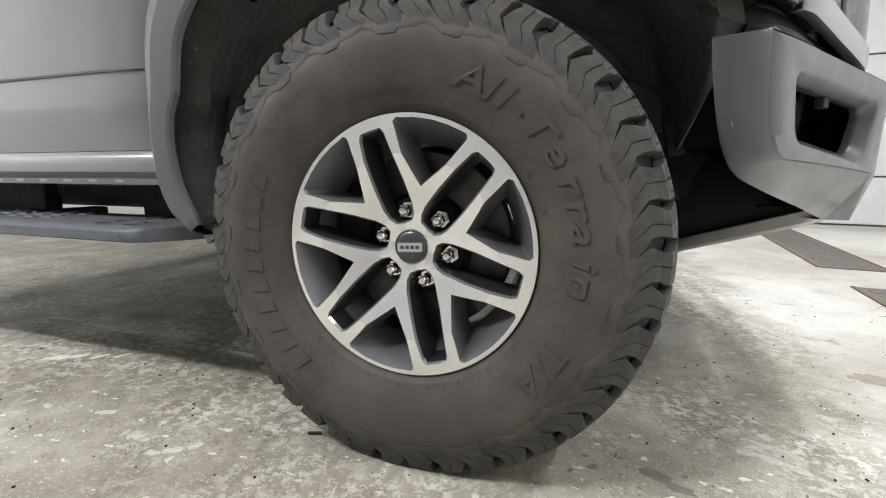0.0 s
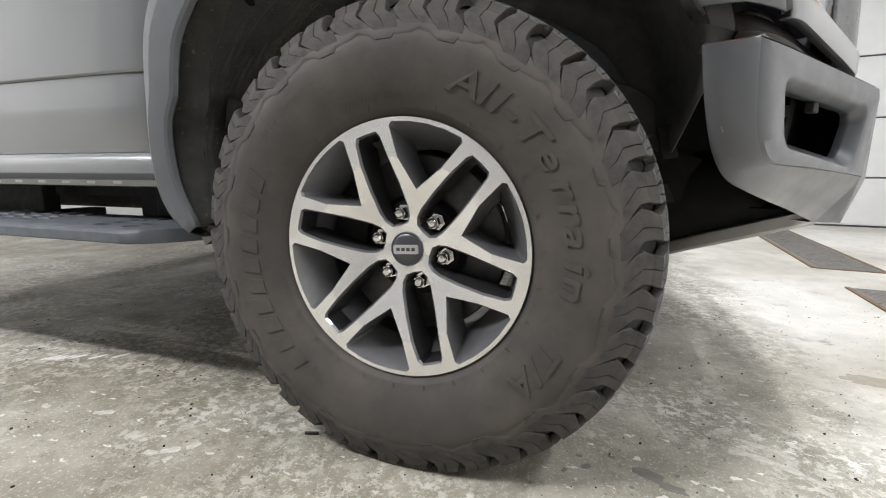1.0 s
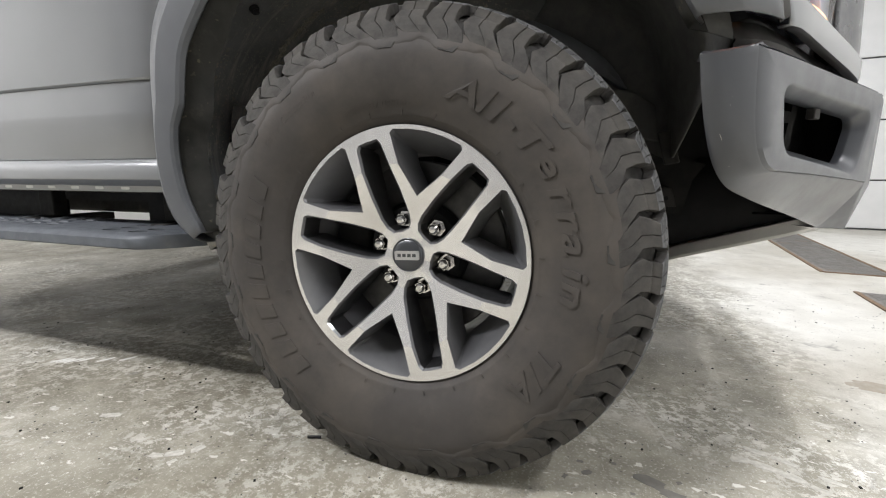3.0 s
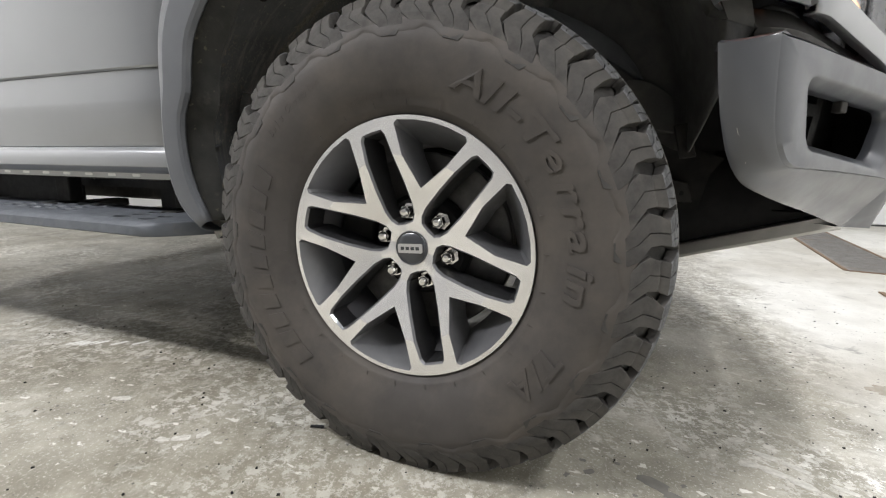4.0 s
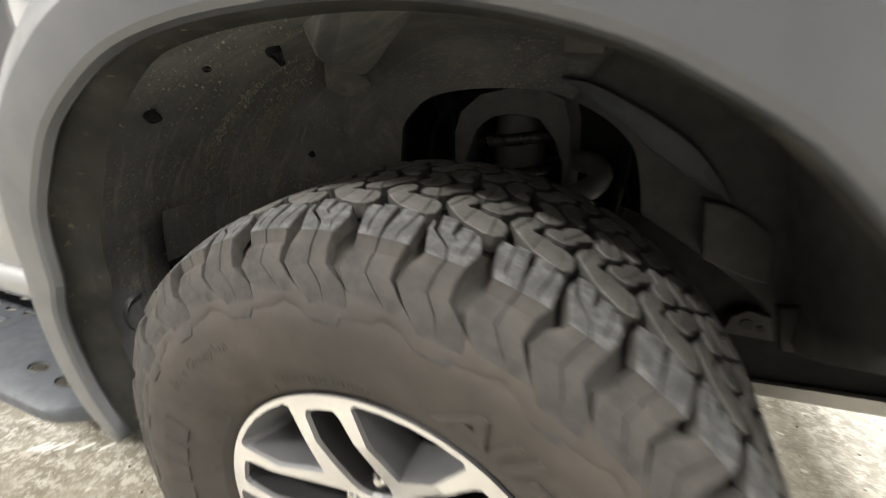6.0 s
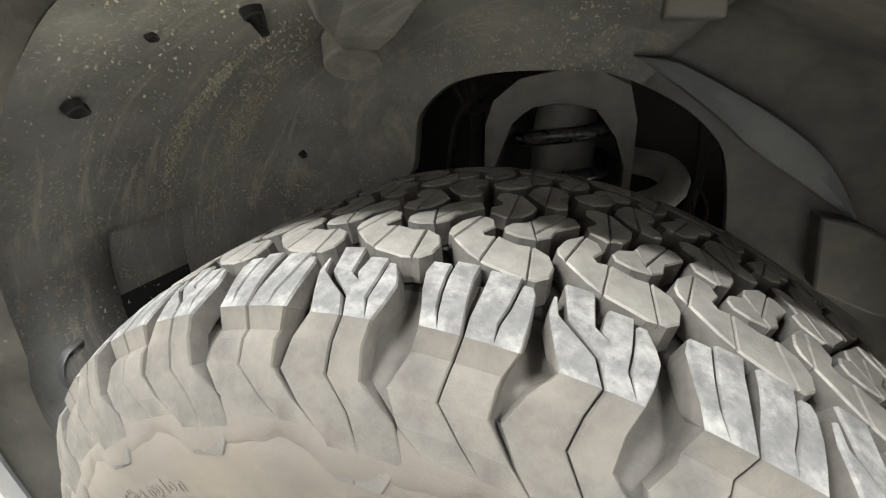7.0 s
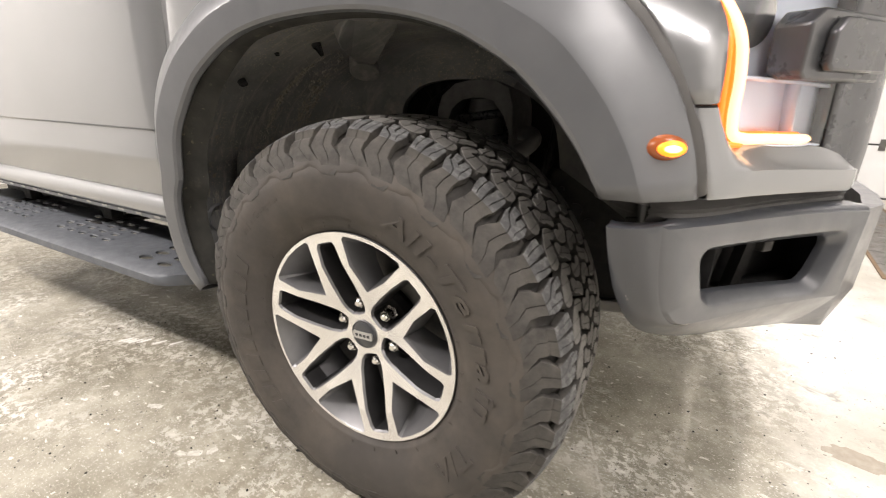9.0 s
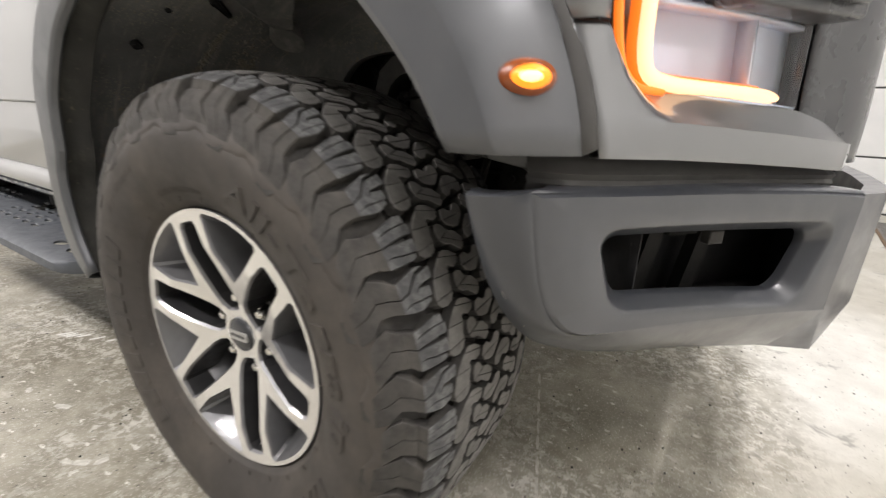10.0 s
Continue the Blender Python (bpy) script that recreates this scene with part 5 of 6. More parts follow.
rows_ = [[lens_at(u, w) for u in np.linspace(-0.12, 1, 14)] for w in np.linspace(0, 1.5, 12)]
lens = loft("lens", rows_, GLASS, lamp, "clear plastic lens")
lens.visible_shadow = False
rows_ = [[lens_at(u, w, 0.055) for u in np.linspace(0, 1, 14)] for w in np.linspace(0, 1.5, 12)]
thicken(loft("reflector", rows_, REFLECTOR, lamp, "silver reflector bowl"), 0.003, 1.0)
for u in (0.0, 1.0):
    rows_ = [[lens_at(u, w, d) for d in (0.002, 0.055)] for w in np.linspace(0, 1.5, 6)]
    thicken(loft("housing_side", rows_, GLOSS_BLACK if u else REFLECTOR, lamp), 0.003, 0.0)
for w in (0.0, 1.5):
    rows_ = [[lens_at(u, w, d) for d in (0.002, 0.055)] for u in np.linspace(0, 1, 12)]
    thicken(loft("housing_edge", rows_, REFLECTOR, lamp), 0.003, 0.0)
rows_ = [[lens_at(0.64, w, d) for d in (0.02, 0.055)] for w in np.linspace(0, 0.5, 4)]
thicken(loft("divider", rows_, REFLECTOR, lamp), 0.006, 0.0)
rows_ = [[lens_at(u, 0.5, d) for d in (0.015, 0.055)] for u in np.linspace(0.1, 0.98, 8)]
thicken(loft("divider", rows_, REFLECTOR, lamp), 0.006, 0.0)
bm = bmesh.new()
tube(bm, [lens_at(0.24, 0.98, 0.052), lens_at(0.24, 0.98, 0.03)], [0.045, 0.05], 24)
part("projector", bm, CHROME, lamp, "round projector bowl")
run = [Vector(p) for p in ((0.45, 0.155, 1.12), (0.502, 0.138, 1.08), (0.541, 0.108, 1.035), (0.568, 0.096, 0.99), (0.578, 0.1, 0.94), (0.58, 0.103, 0.89), (0.586, 0.114, 0.863), (0.604, 0.14, 0.855))] + [lens_at(0.35, 0.05, 0.008), lens_at(0.6, 0.05, 0.01), lens_at(0.86, 0.05, 0.013)]
bend = [Vector(q) for q in spline([tuple(p) for p in run], 70)]
bm = bmesh.new()
tube(bm, bend, [0.0082] * 66 + [0.0075, 0.0066, 0.005, 0.0025], 12)
part("light_tube", bm, AMBER_HOT, lamp, "lit amber light tube")
# orange glow round the tube, drawn as a wider glowing bar behind it
bm = bmesh.new()
tube(bm, [p + Vector((-0.82, 0.57, 0)) * 0.009 for p in bend[:64]], 0.011, 12)
part("tube_halo", bm, AMBER, lamp, "glowing orange bar that draws the light tube's glow")
run = [Vector(p) for p in ((0.45, 0.14, 1.122), (0.5, 0.128, 1.075), (0.534, 0.1, 1.033), (0.553, 0.06, 0.992), (0.559, 0.052, 0.95), (0.562, 0.056, 0.905), (0.567, 0.076, 0.868), (0.58, 0.104, 0.849), (0.6, 0.134, 0.846))]
bm = bmesh.new()
tube(bm, spline([tuple(p) for p in run], 60), 0.0045, 10)
part("light_edge", bm, AMBER, lamp, "orange edge of the light tube")

# painted clamp of the grille over the lamp, and the grille's side
bm = bmesh.new()
A, B = Vector((0.657, 0.176, 0.0)), Vector((0.79, 0.34, 0.0))
ax = (B - A).normalized()
nv = Vector((ax.y, -ax.x, 0))
for (u0, u1, z0, z1, d0, d1) in ((0.0, 0.2, 0.938, 1.032, -0.06, 0.0), (0.035, 0.18, 0.95, 1.022, 0.0, 0.014)):
    outline = [(u0, z0 + 0.008), (u0 + 0.012, z0), (u1, z0), (u1, z1 - 0.012), (u1 - 0.02, z1), (u0 + 0.02, z1), (u0, z1 - 0.02)]
    front = [bm.verts.new(A + ax * u + nv * d1 + Vector((0, 0, z))) for u, z in outline]
    rear = [bm.verts.new(A + ax * u + nv * d0 + Vector((0, 0, z))) for u, z in outline]
    bm.faces.new(front)
    bm.faces.new(list(reversed(rear)))
    for i in range(len(outline)):
        j = (i + 1) % len(outline)
        bm.faces.new((front[i], rear[i], rear[j], front[j]))
soften(part("grille_clamp", bm, GRILLE_GREY, truck, "dark grey clamp of the grille over the headlight"), 0.004)
side = spline([(0.744, 0.365), (0.775, 0.4), (0.805, 0.43), (0.83, 0.465), (0.845, 0.53), (0.84, 0.6)], 14)
rows_ = [[(x - 0.05 * max(0, z - 0.83), y, z) for x, y in side] for z in (0.765, 0.79, 0.83, 0.9, 1.0, 1.15, 1.3)]
thicken(loft("grille_side", rows_, GRILLE_GREY, truck, "dark grey side frame of the grille"), 0.004, 1.0)
rows_ = [[(x, y, z) for x, y in ((0.84, 0.6), (0.86, 0.8), (0.865, MID), (0.86, 2 * MID - 0.8), (0.84, 2 * MID - 0.6))] for z in (0.74, 1.0, 1.25)]
thicken(loft("grille", rows_, GLOSS_BLACK, truck, "black grille"), 0.004, 1.0)

# amber side marker
marker = mesh_object("side_marker", *lathe([(0.0, -0.012), (0.5, -0.0115), (0.85, -0.008), (1.0, 0.0), (1.0, 0.01)], 32), AMBER_LENS, truck, "oval amber side marker lamp, lit")
marker.matrix_basis = Matrix.Translation((0.507, -0.0245, 0.85)) @ Matrix.Rotation(radians(16), 4, "Z") @ Matrix.Diagonal((0.027, 1.0, 0.0165, 1))
glow = mesh_object("marker_glow", *lathe([(0.0, -0.006), (0.7, -0.005), (1.0, 0.0), (1.0, 0.006)], 24), AMBER_BULB, truck, "bright amber bulb behind the marker lens")
glow.matrix_basis = Matrix.Translation((0.514, -0.0325, 0.85)) @ Matrix.Rotation(radians(16), 4, "Z") @ Matrix.Diagonal((0.0185, 1.0, 0.0105, 1))
core = mesh_object("marker_filament", *lathe([(0.0, -0.003), (0.7, -0.0025), (1.0, 0.0), (1.0, 0.003)], 24), AMBER_CORE, truck, "glaring yellow core of the marker lamp")
core.matrix_basis = Matrix.Translation((0.5165, -0.0365, 0.85)) @ Matrix.Rotation(radians(16), 4, "Z") @ Matrix.Diagonal((0.011, 1.0, 0.0052, 1))

# ---- cab side ----
DOOR_SECTION = [(0.03, 1.36), (0.012, 1.22), (0.004, 1.1), (0.0, 0.95), (0.0, 0.86), (0.001, 0.8085), (0.004, 0.8055), (0.013, 0.804), (0.013, 0.8), (0.0085, 0.7985), (0.0088, 0.793), (0.0065, 0.765), (0.0025, 0.728), (0.0022, 0.72), (0.0045, 0.705), (0.011, 0.66), (0.0165, 0.63), (0.018, 0.616), (0.03, 0.608)]
for x0, x1, name in ((-0.662, -2.1, "front_door"), (-2.11, -2.5, "rear_door")):
    rows_ = []
    for y, z in DOOR_SECTION:
        row = []
        for x in np.linspace(x0, x1, 14):
            lean_x = 0.08 * max(0, z - 0.8) if x == x0 and name == "front_door" else 0.0
            curl = 0.008 if x == x0 or abs(x - x1) < 1e-6 else 0.0
            row.append((x + lean_x, y + curl + 0.068, z))
        rows_.append(row)
    thicken(loft(name, rows_, PAINT, truck, "glossy light grey door with a sharp lower crease"), 0.004, 1.0)
rows_ = [[(x, y + 0.068, z) for x in np.linspace(-0.56, -2.5, 16)] for y, z in ((0.03, 0.615), (0.008, 0.607), (-0.002, 0.596), (-0.006, 0.58), (-0.004, 0.562), (0.006, 0.55), (0.02, 0.545), (0.022, 0.53), (0.06, 0.524), (0.16, 0.52))]
rocker = thicken(loft("rocker_panel", rows_, PAINT, truck, "grey painted rocker panel under the doors"), 0.003, 1.0)
bm = bmesh.new()
for x in np.arange(-0.86, -2.3, -0.1):
    prism(bm, rounded(x - 0.016, x + 0.016, 0.5335, 0.5415, 0.0035, 3), 0.086, 0.0905)
tagged(part("slot_strip", bm, DISC, rocker, "row of small pale slots in the sill edge"), kind="stuff")

# running board: a bent sheet with punched holes and raised louvres
def board_mesh():
    ys = [-0.05, -0.058, -0.055, -0.042, 0.0, 0.06, 0.12, 0.19, 0.25]
    zs = [0.404, 0.408, 0.428, 0.4355, 0.4365, 0.4365, 0.4365, 0.436, 0.43]
    xs = [-0.5, -0.52, -0.54, -0.56, -0.58, -0.6, -0.63, -0.66, -0.69] + list(np.arange(-0.8, -2.41, -0.2))
    rows_b = []
    for y, z in zip(ys, zs):
        rows_b.append([(x, max(y, -0.058 + 0.08 * (max(0.0, x + 0.69) / 0.115) ** 2 + (y + 0.058) * 0.1), z) for x in xs])
    body = loft("running_board", rows_b, BOARD, None, sharp=40.0)
    thicken(body, 0.006, 1.0)
    bm_c = bmesh.new()
    spots = [(-0.825, 0.014, 0.028, 0.015), (-0.823, 0.062, 0.028, 0.015), (-0.828, 0.108, 0.028, 0.015), (-0.722, 0.008, 0.028, 0.015), (-0.72, 0.056, 0.028, 0.015)]
    for k in range(10):
        for m_, y in enumerate((0.04, 0.085, 0.13, 0.175)):
            spots.append((LOUVRES[0] - 0.075 * k - 0.037 * (m_ % 2) - (0.2 if k > 4 else 0.0), y, 0.021, 0.008))
    for x, y, a, b in spots:
        rings = [[bm_c.verts.new((x + a * math.cos(q), y + b * math.sin(q), z)) for q in np.linspace(0, 2 * math.pi, 20, endpoint=False)] for z in (0.41, 0.46)]
        bm_c.faces.new(rings[0])
        bm_c.faces.new(list(reversed(rings[1])))
        for k in range(20):
            bm_c.faces.new((rings[0][k], rings[1][k], rings[1][(k + 1) % 20], rings[0][(k + 1) % 20]))
    cutter = part("cutter", bm_c, BOARD, None)
    cut = body.modifiers.new("holes", "BOOLEAN")
    cut.operation, cut.object, cut.solver = "DIFFERENCE", cutter, "EXACT"
    dg = bpy.context.evaluated_depsgraph_get()
    me = bpy.data.meshes.new_from_object(body.evaluated_get(dg))
    me.set_sharp_from_angle(angle=radians(40.0))
    bpy.data.objects.remove(cutter)
    bpy.data.objects.remove(body)
    return me


LOUVRES = (-1.1,)
board = new("running_board", board_mesh())
board.parent = truck
tagged(board, label="blue-grey powder-coated running board with punched grip holes")
lv, lf = [], []
for i in range(5):
    a = math.pi * i / 4
    lv += [(0.022 * math.cos(q) * (0.9 if 0 < i < 4 else 1.0), 0.006 - 0.0075 * math.cos(a) - 0.006, 0.005 * math.sin(a) * math.sin(q) ** 0.7 if 0 < q < math.pi else 0.0) for q in np.linspace(0, math.pi, 7)]
lf = grid_faces(5, 7)
louvre = None
for k in range(10):
    for m_, y in enumerate((0.04, 0.085, 0.13, 0.175)):
        at_ = Matrix.Translation((LOUVRES[0] - 0.075 * k - 0.037 * (m_ % 2) - (0.2 if k > 4 else 0.0), y + 0.0115, 0.4362))
        if louvre is None:
            ob = mesh_object("grip_louvre", lv, lf, BOARD, board, at=at_)
            louvre = ob.data
        else:
            ob = new("grip_louvre", louvre)
            ob.parent = board
            ob.matrix_basis = at_
# sheet added to make the gap above the board dark, lower edge raised midway
bm = bmesh.new()
box(bm, -2.4, -1.36, 0.235, 0.242, 0.432, 0.53)
box(bm, -0.98, -0.56, 0.235, 0.242, 0.432, 0.53)
box(bm, -1.36, -0.98, 0.235, 0.242, 0.49, 0.53)
part("sill_blackout", bm, BLACK, truck, "black sheet added under the sill to darken the gap", smooth=False)
for x in (-0.8, -1.35, -2.0):
    bm = bmesh.new()
    box(bm, x - 0.03, x + 0.03, 0.12, 0.36, 0.415, 0.44)
    box(bm, x - 0.035, x + 0.035, 0.17, 0.21, 0.44, 0.53)
    soften(part("board_bracket", bm, CHASSIS, truck, "dark steel bracket of the running board"), 0.004)
for y in (0.36, 2 * MID - 0.48):
    bm = bmesh.new()
    box(bm, -2.5, -0.5, y, y + 0.12, 0.44, 0.53)
    soften(part("frame_rail", bm, CHASSIS, truck, "dark steel frame rail under the cab"), 0.01)
bm = bmesh.new()
box(bm, -0.5, 0.75, 0.66, 0.74, 0.5, 0.66)
soften(part("frame_horn", bm, CHASSIS, truck, "dark steel frame member behind the wheel"), 0.01)
bm = bmesh.new()
box(bm, -2.5, -0.58, 0.1, 2 * MID - 0.1, 0.53, 0.56)
part("floor_pan", bm, CHASSIS, truck, "dark underside of the cab", smooth=False)
bm = bmesh.new()
box(bm, -0.6, 0.82, 0.78, 0.8, 0.45, 1.28)
box(bm, -0.62, -0.59, 0.12, 1.9, 0.5, 1.3)
part("engine_bay_wall", bm, BLACK, truck, "black inner wall of the engine bay", smooth=False)
# plain panels out of view, closing the body against lamp light from above
rows_ = [[(x, y, 1.3 + 0.05 * math.sin(math.pi * (y - 0.02) / (2 * MID - 0.04)) - (0.1 * max(0, x - 0.5))) for x in np.linspace(-0.6, 0.84, 12)] for y in np.linspace(0.03, 2 * MID - 0.03, 14)]
thicken(loft("hood", rows_, PAINT, truck, "glossy grey hood"), 0.004, 1.0)
rows_ = [[(x, y, z) for x in (-0.6, -1.5, -2.5)] for y, z in ((0.03, 1.36), (0.1, 1.4), (MID, 1.42), (2 * MID - 0.1, 1.4), (2 * MID, 1.3), (2 * MID, 0.55))]
thicken(loft("cab_shell", rows_, PAINT, truck, "plain grey lid added over the unseen cab"), 0.004, 1.0)
rows_ = [[(x, 2 * MID, z) for x in (-0.6, 0.0, 0.84)] for z in (0.74, 1.0, 1.3)]
thicken(loft("far_fender", rows_, PAINT, truck, "grey fender on the other side"), 0.004, 1.0)
bm = bmesh.new()
box(bm, -2.51, -2.5, 0.02, 2 * MID, 0.5, 1.4)
part("cab_back", bm, PAINT, truck, "grey back of the cab", smooth=False)

# ---- suspension in the well ----
arch_o = [(-0.1, 0.7), (-0.1, 0.8), (-0.1, 0.868), (-0.088, 0.905), (-0.05, 0.936), (0.01, 0.948), (0.067, 0.944), (0.103, 0.928), (0.117, 0.884), (0.121, 0.818), (0.123, 0.7)]
arch_i = [(-0.094, 0.7), (-0.089, 0.803), (-0.063, 0.873), (-0.045, 0.89), (-0.029, 0.9), (0.0, 0.906), (0.03, 0.906), (0.064, 0.898), (0.097, 0.859), (0.114, 0.817), (0.118, 0.7)]
rows_ = [[(x, y, z) for x, z in p] for p, y in ((arch_i, 0.66), (arch_i, 0.503), (arch_o, 0.498), (arch_o, 0.66))]
soften(thicken(loft("shock_tower", rows_, SHOCK, truck, "grey arched steel shock tower"), 0.004, 1.0), 0.003)
bm = bmesh.new()
tube(bm, [(0.014, 0.57, 0.6), (0.014, 0.57, 0.85), (0.014, 0.57, 0.9)], [0.052, 0.052, 0.046], 32)
part("shock_absorber", bm, SHOCK, truck, "grey shock absorber body")
bm = bmesh.new()
tube(bm, [(0.014 + 0.078 * math.cos(a), 0.57 + 0.06 * math.sin(a), 0.6 + 0.068 * a / (2 * math.pi)) for a in np.linspace(0, 9.0 * math.pi, 130)], 0.0125, 12)
part("coil_spring", bm, COIL, truck, "black steel coil spring")
bm = bmesh.new()
tube(bm, spline([(0.12, 0.56, 0.815), (0.165, 0.53, 0.812), (0.182, 0.495, 0.798), (0.165, 0.473, 0.778), (0.12, 0.462, 0.762), (0.05, 0.457, 0.745), (-0.06, 0.46, 0.735)], 24), [0.021] * 12 + [0.023] * 12, 14)
part("control_arm", bm, SHOCK, truck, "grey upper control arm")
for pts, r, nm in (([(0.215, 0.58, 0.9), (0.22, 0.55, 0.8), (0.2, 0.52, 0.66)], 0.008, "brake_line"), ([(0.21, 0.52, 0.78), (0.215, 0.5, 0.74), (0.2, 0.5, 0.66)], 0.003, "sensor_wire"), ([(0.218, 0.53, 0.79), (0.235, 0.51, 0.75), (0.21, 0.5, 0.68)], 0.0025, "sensor_wire"),
                   ([(-0.16, 0.6, 0.95), (-0.145, 0.6, 0.85), (-0.15, 0.6, 0.7)], 0.014, "brake_line"), ([(-0.11, 0.58, 0.93), (-0.17, 0.56, 0.87), (-0.19, 0.56, 0.74)], 0.007, "sensor_wire"), ([(-0.19, 0.58, 0.93), (-0.15, 0.58, 0.88), (-0.115, 0.58, 0.9)], 0.006, "brake_line")):
    bm = bmesh.new()
    tube(bm, spline(pts, 14), r, 8)
    part(nm, bm, CHASSIS, truck, "thin dark line in the wheel well")
bm = bmesh.new()
prism(bm, [(0.22, 0.72), (0.36, 0.68), (0.6, 0.6), (0.6, 0.47), (0.2, 0.47)], 0.585, 0.592)
apron = part("apron_plate", bm, CHASSIS, truck, "dusty dark steel apron plate with round holes", smooth=False)
for x, z, r in ((0.295, 0.61, 0.019), (0.335, 0.575, 0.016), (0.25, 0.665, 0.008)):
    bm = bmesh.new()
    tube(bm, [(x, 0.578, z), (x, 0.5845, z)], [r, r], 18)
    part("grommet", bm, BLACK, apron, "black round grommet")
bm = bmesh.new()
prism(bm, [(0.44, 0.49), (0.45, 0.53), (0.475, 0.548), (0.515, 0.54), (0.53, 0.49)], 0.555, 0.575)
hanger = soften(part("hanger_plate", bm, BRACKET, truck, "grey hanger plate with two holes"), 0.003)
for x, z, r in ((0.478, 0.518, 0.011), (0.502, 0.513, 0.006)):
    bm = bmesh.new()
    tube(bm, [(x, 0.552, z), (x, 0.5545, z)], [r, r], 14)
    part("hole", bm, BLACK, hanger)
bm = bmesh.new()
prism(bm, [(0.445, 0.665), (0.475, 0.67), (0.495, 0.6), (0.465, 0.595)], 0.335, 0.35)
soften(part("liner_strap", bm, BRACKET, truck, "pale strap on the liner's front edge"), 0.003)
# panel added to hide lit floor where the space behind the bumper is dark
bm = bmesh.new()
box(bm, 0.5, 0.78, 0.6, 0.615, 0.5, 0.78)
part("nose_blackout", bm, BLACK, truck, "black panel added behind the bumper to hide the lit floor", smooth=False)
bm = bmesh.new()
tube(bm, [(0, 0.09, HUB), (0, 0.3, HUB), (0, 0.7, HUB)], [0.075, 0.06, 0.03], 20)
part("axle_shaft", bm, CHASSIS, truck, "dark hub carrier and axle shaft")
bm = bmesh.new()
tube(bm, spline([(0, 0.22, 0.35), (0.05, 0.4, 0.36), (0.15, 0.7, 0.42)], 10), 0.035, 10)
tube(bm, spline([(0, 0.22, 0.35), (-0.08, 0.4, 0.36), (-0.2, 0.7, 0.42)], 10), 0.035, 10)
part("lower_arm", bm, CHASSIS, truck, "dark lower control arm")
bm = bmesh.new()
tube(bm, spline([(0, 0.18, 0.5), (0.01, 0.24, 0.66), (0.02, 0.36, 0.78)], 10), [0.05, 0.045, 0.04, 0.035, 0.03, 0.03, 0.03, 0.03, 0.03, 0.03], 12)
part("steering_knuckle", bm, CHASSIS, truck, "dark cast steering knuckle")

# ---- floor litter ----
bm = bmesh.new()
tube(bm, [(-0.243, -0.012, 0.004), (-0.229, -0.008, 0.005), (-0.215, -0.003, 0.004)], 0.0032, 6)
tagged(part("twig", bm, BLACK, None, "small black twig lying on the concrete floor"), category="twig")
rng = random.Random(4)
bm = bmesh.new()
for _ in range(900):
    px, py = rng.uniform(-1.7, 1.7), rng.uniform(-0.55, 1.6)
    s = rng.choice((0.0007, 0.0009, 0.0011, 0.0014, 0.002))
    m = Matrix.Translation((px, py, s * 0.5)) @ Matrix.Rotation(rng.uniform(0, 6), 4, "Z")
    box(bm, -s, s * rng.uniform(0.8, 1.8), -s, s, -s * 0.5, s * 0.6, m)
grit = part("grit", bm, CHASSIS, None, "scattered dark grit on the concrete floor", smooth=False)
tagged(grit, category="grit", kind="stuff")


# marks on the floor
def floor_mark(name, x, y, long, wide, turn_deg, mat, seed, label="", n=14):
    r_ = random.Random(seed)
    pts = []
    for k in range(n):
        a = 2 * math.pi * k / n
        f = r_.uniform(0.72, 1.15)
        pts.append((0.5 * long * math.copysign(abs(math.cos(a)) ** 0.6, math.cos(a)) * f, 0.5 * wide * math.copysign(abs(math.sin(a)) ** 0.6, math.sin(a)) * f))
    bm_ = bmesh.new()
    low_ = [bm_.verts.new((px, py, -0.0002)) for px, py in pts]
    high_ = [bm_.verts.new((px * 0.98, py * 0.98, 0.0006)) for px, py in pts]
    bm_.faces.new(high_)
    for k in range(n):
        m_ = (k + 1) % n
        bm_.faces.new((low_[k], low_[m_], high_[m_], high_[k]))
    return part(name, bm_, mat, floor, label, smooth=False, at=Matrix.Translation((x, y, 0.0)) @ Matrix.Rotation(radians(turn_deg), 4, "Z"))


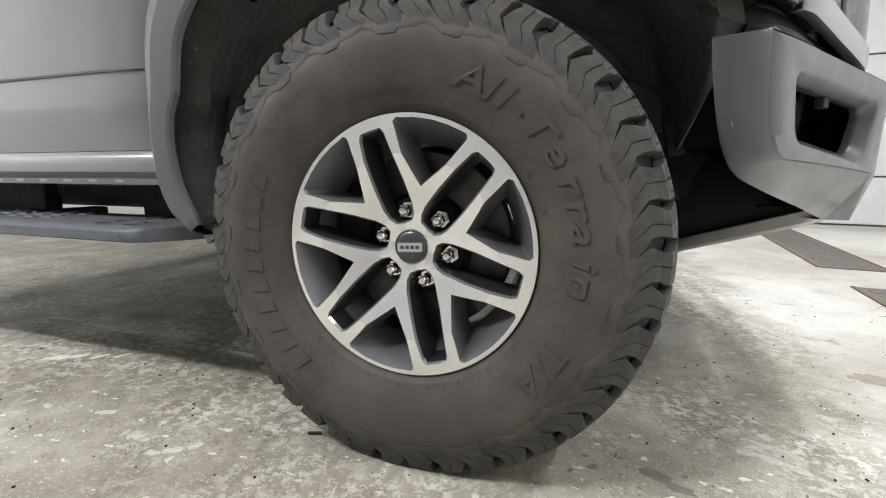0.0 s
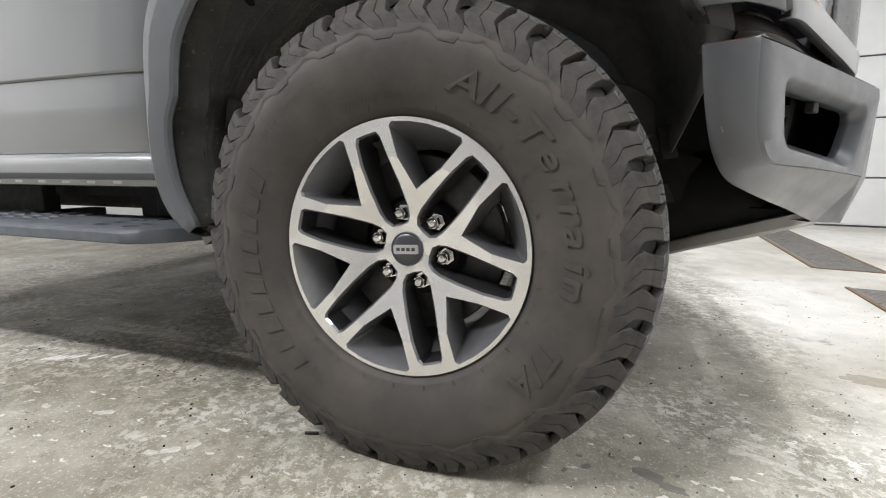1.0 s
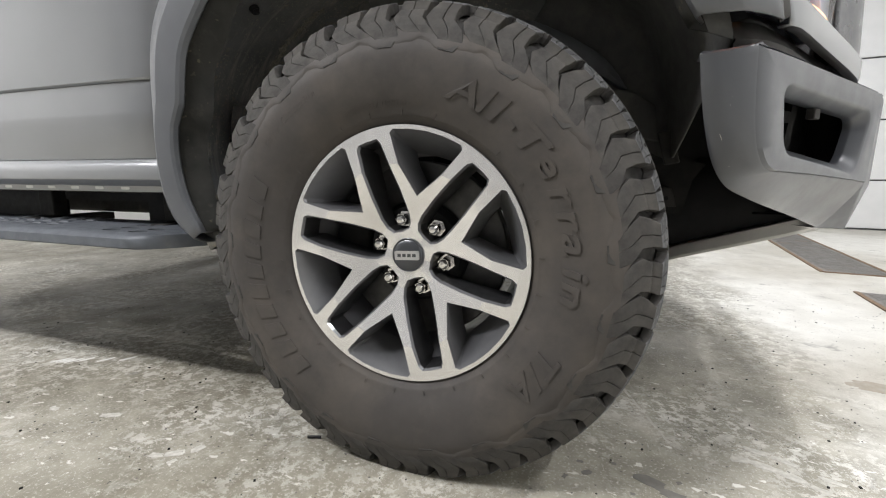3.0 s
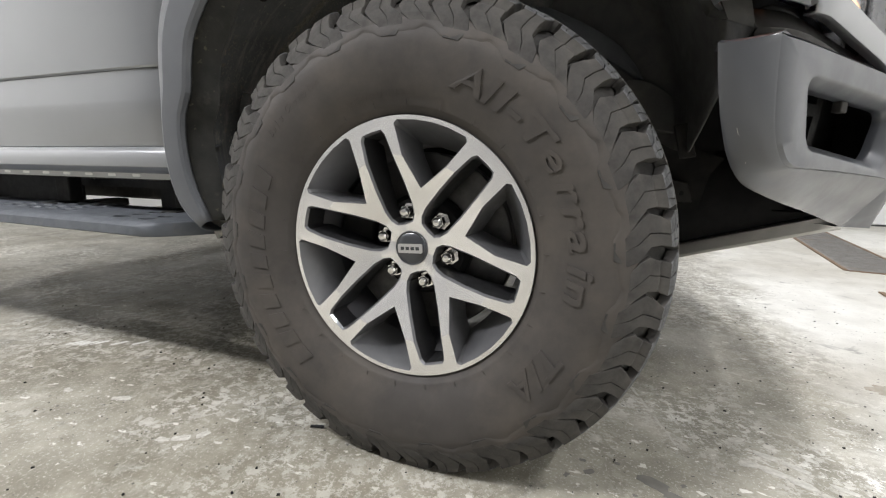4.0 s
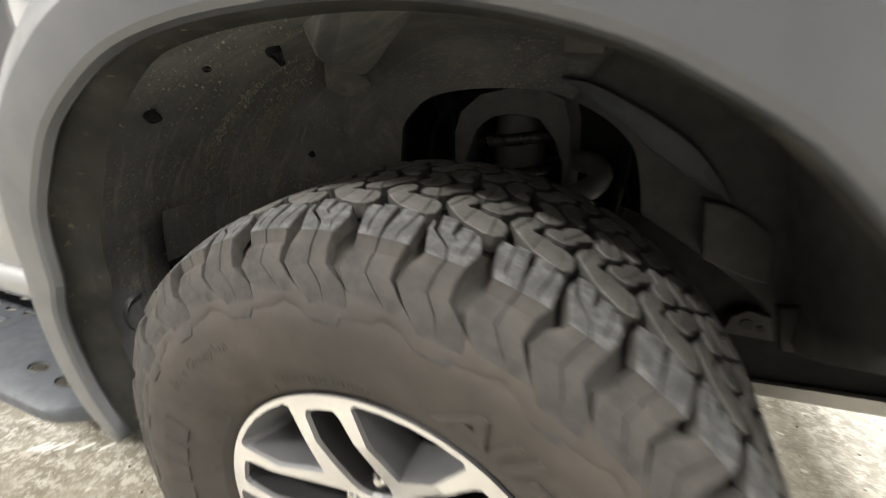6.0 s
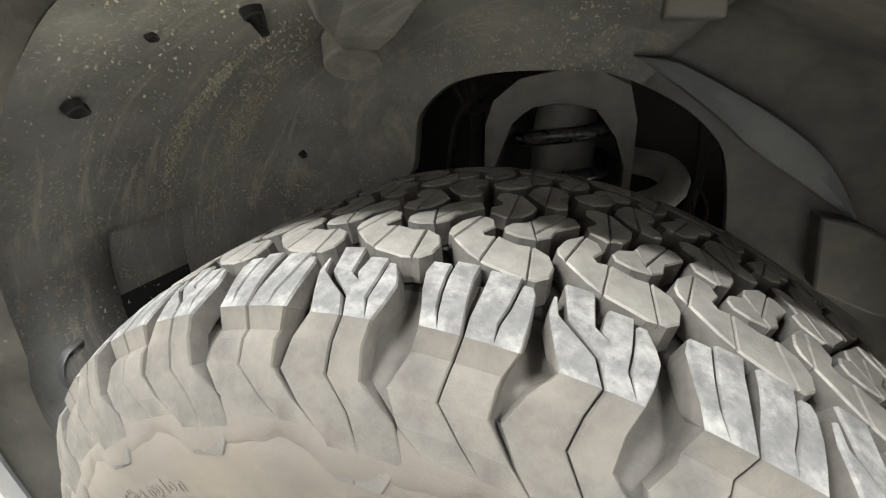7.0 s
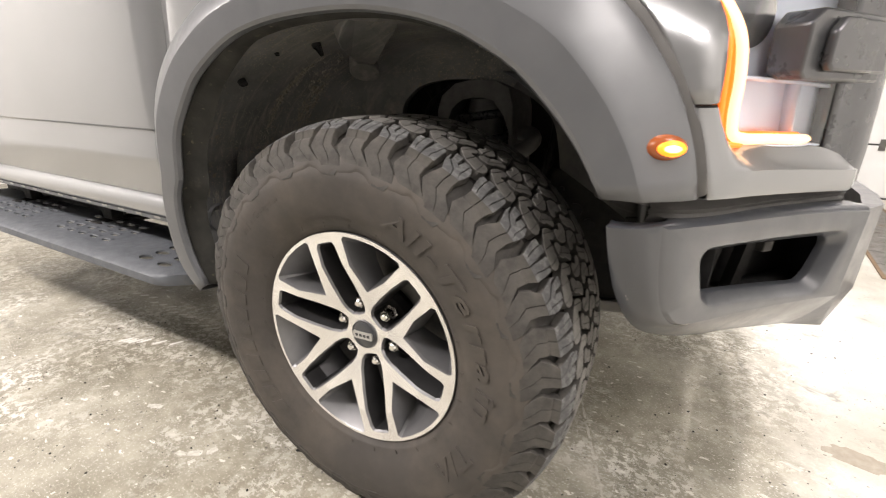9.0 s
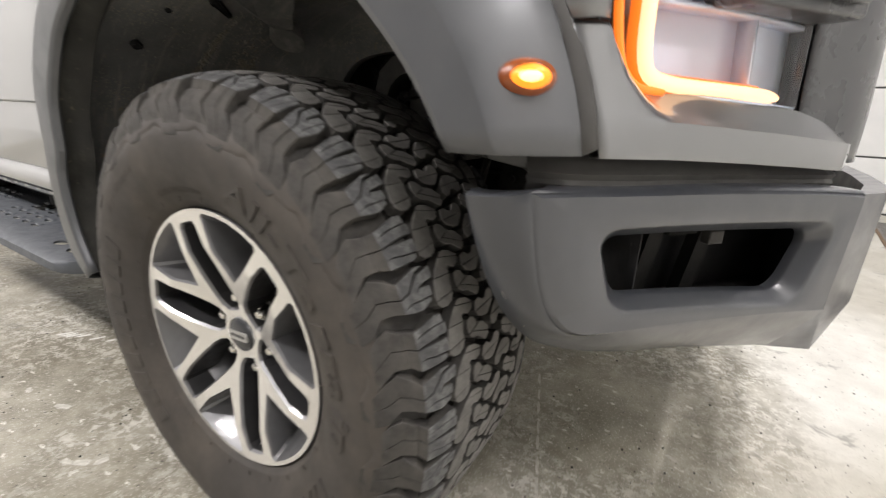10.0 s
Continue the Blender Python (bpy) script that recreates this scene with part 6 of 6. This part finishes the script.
for k, (x, y) in enumerate(((-1.227, 0.077), (-1.206, 0.084), (-1.185, 0.091), (-1.157, 0.109), (-1.096, 0.133), (-1.039, 0.156))):
    floor_mark("paint_dash", x, y, 0.052, 0.013, 62, FRESH_PAINT, k, "worn white paint dash")
for k in range(9):
    u = k / 8 + 0.02 * (k % 2)
    floor_mark("paint_dash", 0.31 + 0.19 * u, 0.8 - 0.55 * u, 0.055, 0.008, -71, OLD_PAINT, 20 + k, "worn white paint dash")
for k in range(12):
    floor_mark("paint_dash", -1.62 + 0.055 * k, 0.33 - 0.005 * k + 0.012 * (k % 3), 0.042, 0.012, 40, OLD_PAINT, 40 + k, "worn white paint dash")
for k, (x, y, a, b, turn_) in enumerate(((-0.748, -0.089, 0.05, 0.018, 20), (-0.473, -0.148, 0.042, 0.02, 35), (-0.505, -0.165, 0.03, 0.014, 10), (-0.455, -0.17, 0.022, 0.012, 60), (-0.914, -0.114, 0.03, 0.014, -10), (-0.44, -0.12, 0.03, 0.02, 70), (0.71, 0.66, 0.03, 0.012, -20), (0.93, 0.58, 0.05, 0.014, -15), (0.98, 0.55, 0.04, 0.012, -25), (1.03, 0.53, 0.035, 0.012, 10),
                                        (0.63, 0.3, 0.04, 0.02, 30), (0.67, 0.26, 0.045, 0.018, -20), (0.72, 0.24, 0.05, 0.016, -30), (0.78, 0.2, 0.05, 0.014, -20), (0.58, 0.35, 0.03, 0.016, 0), (0.636, 0.219, 0.04, 0.02, 15), (0.674, 0.21, 0.055, 0.024, -20), (0.714, 0.19, 0.05, 0.022, -25), (0.75, 0.165, 0.04, 0.016, -25), (0.9, 0.36, 0.045, 0.012, -20), (0.86, 0.43, 0.04, 0.012, -25), (0.95, 0.32, 0.05, 0.012, -18))):
    floor_mark("paint_flake", x, y, a, b, turn_, OLD_PAINT, 60 + k, "flake of old white paint")
for k, (x, y, a, b, turn_) in enumerate(((0.455, 0.085, 0.06, 0.032, -25), (0.492, 0.06, 0.05, 0.022, -10), (0.34, 0.075, 0.022, 0.012, 40), (0.325, 0.105, 0.015, 0.009, 0), (0.3, 0.05, 0.014, 0.009, 60), (0.39, 0.12, 0.012, 0.008, 0), (0.42, 0.04, 0.01, 0.007, 0), (0.505, 0.1, 0.012, 0.008, 30))):
    floor_mark("dark_blotch", x, y, a, b, turn_, DARK_SPILL, 90 + k, "dark dried spill on the concrete")
for k, (x, y, a, b, turn_) in enumerate(((1.09, 0.7, 0.14, 0.08, -10),)):
    floor_mark("dark_blotch", x, y, a, b, turn_, BROWN_SPILL, 110 + k, "brown worn patch in the paint", 22)
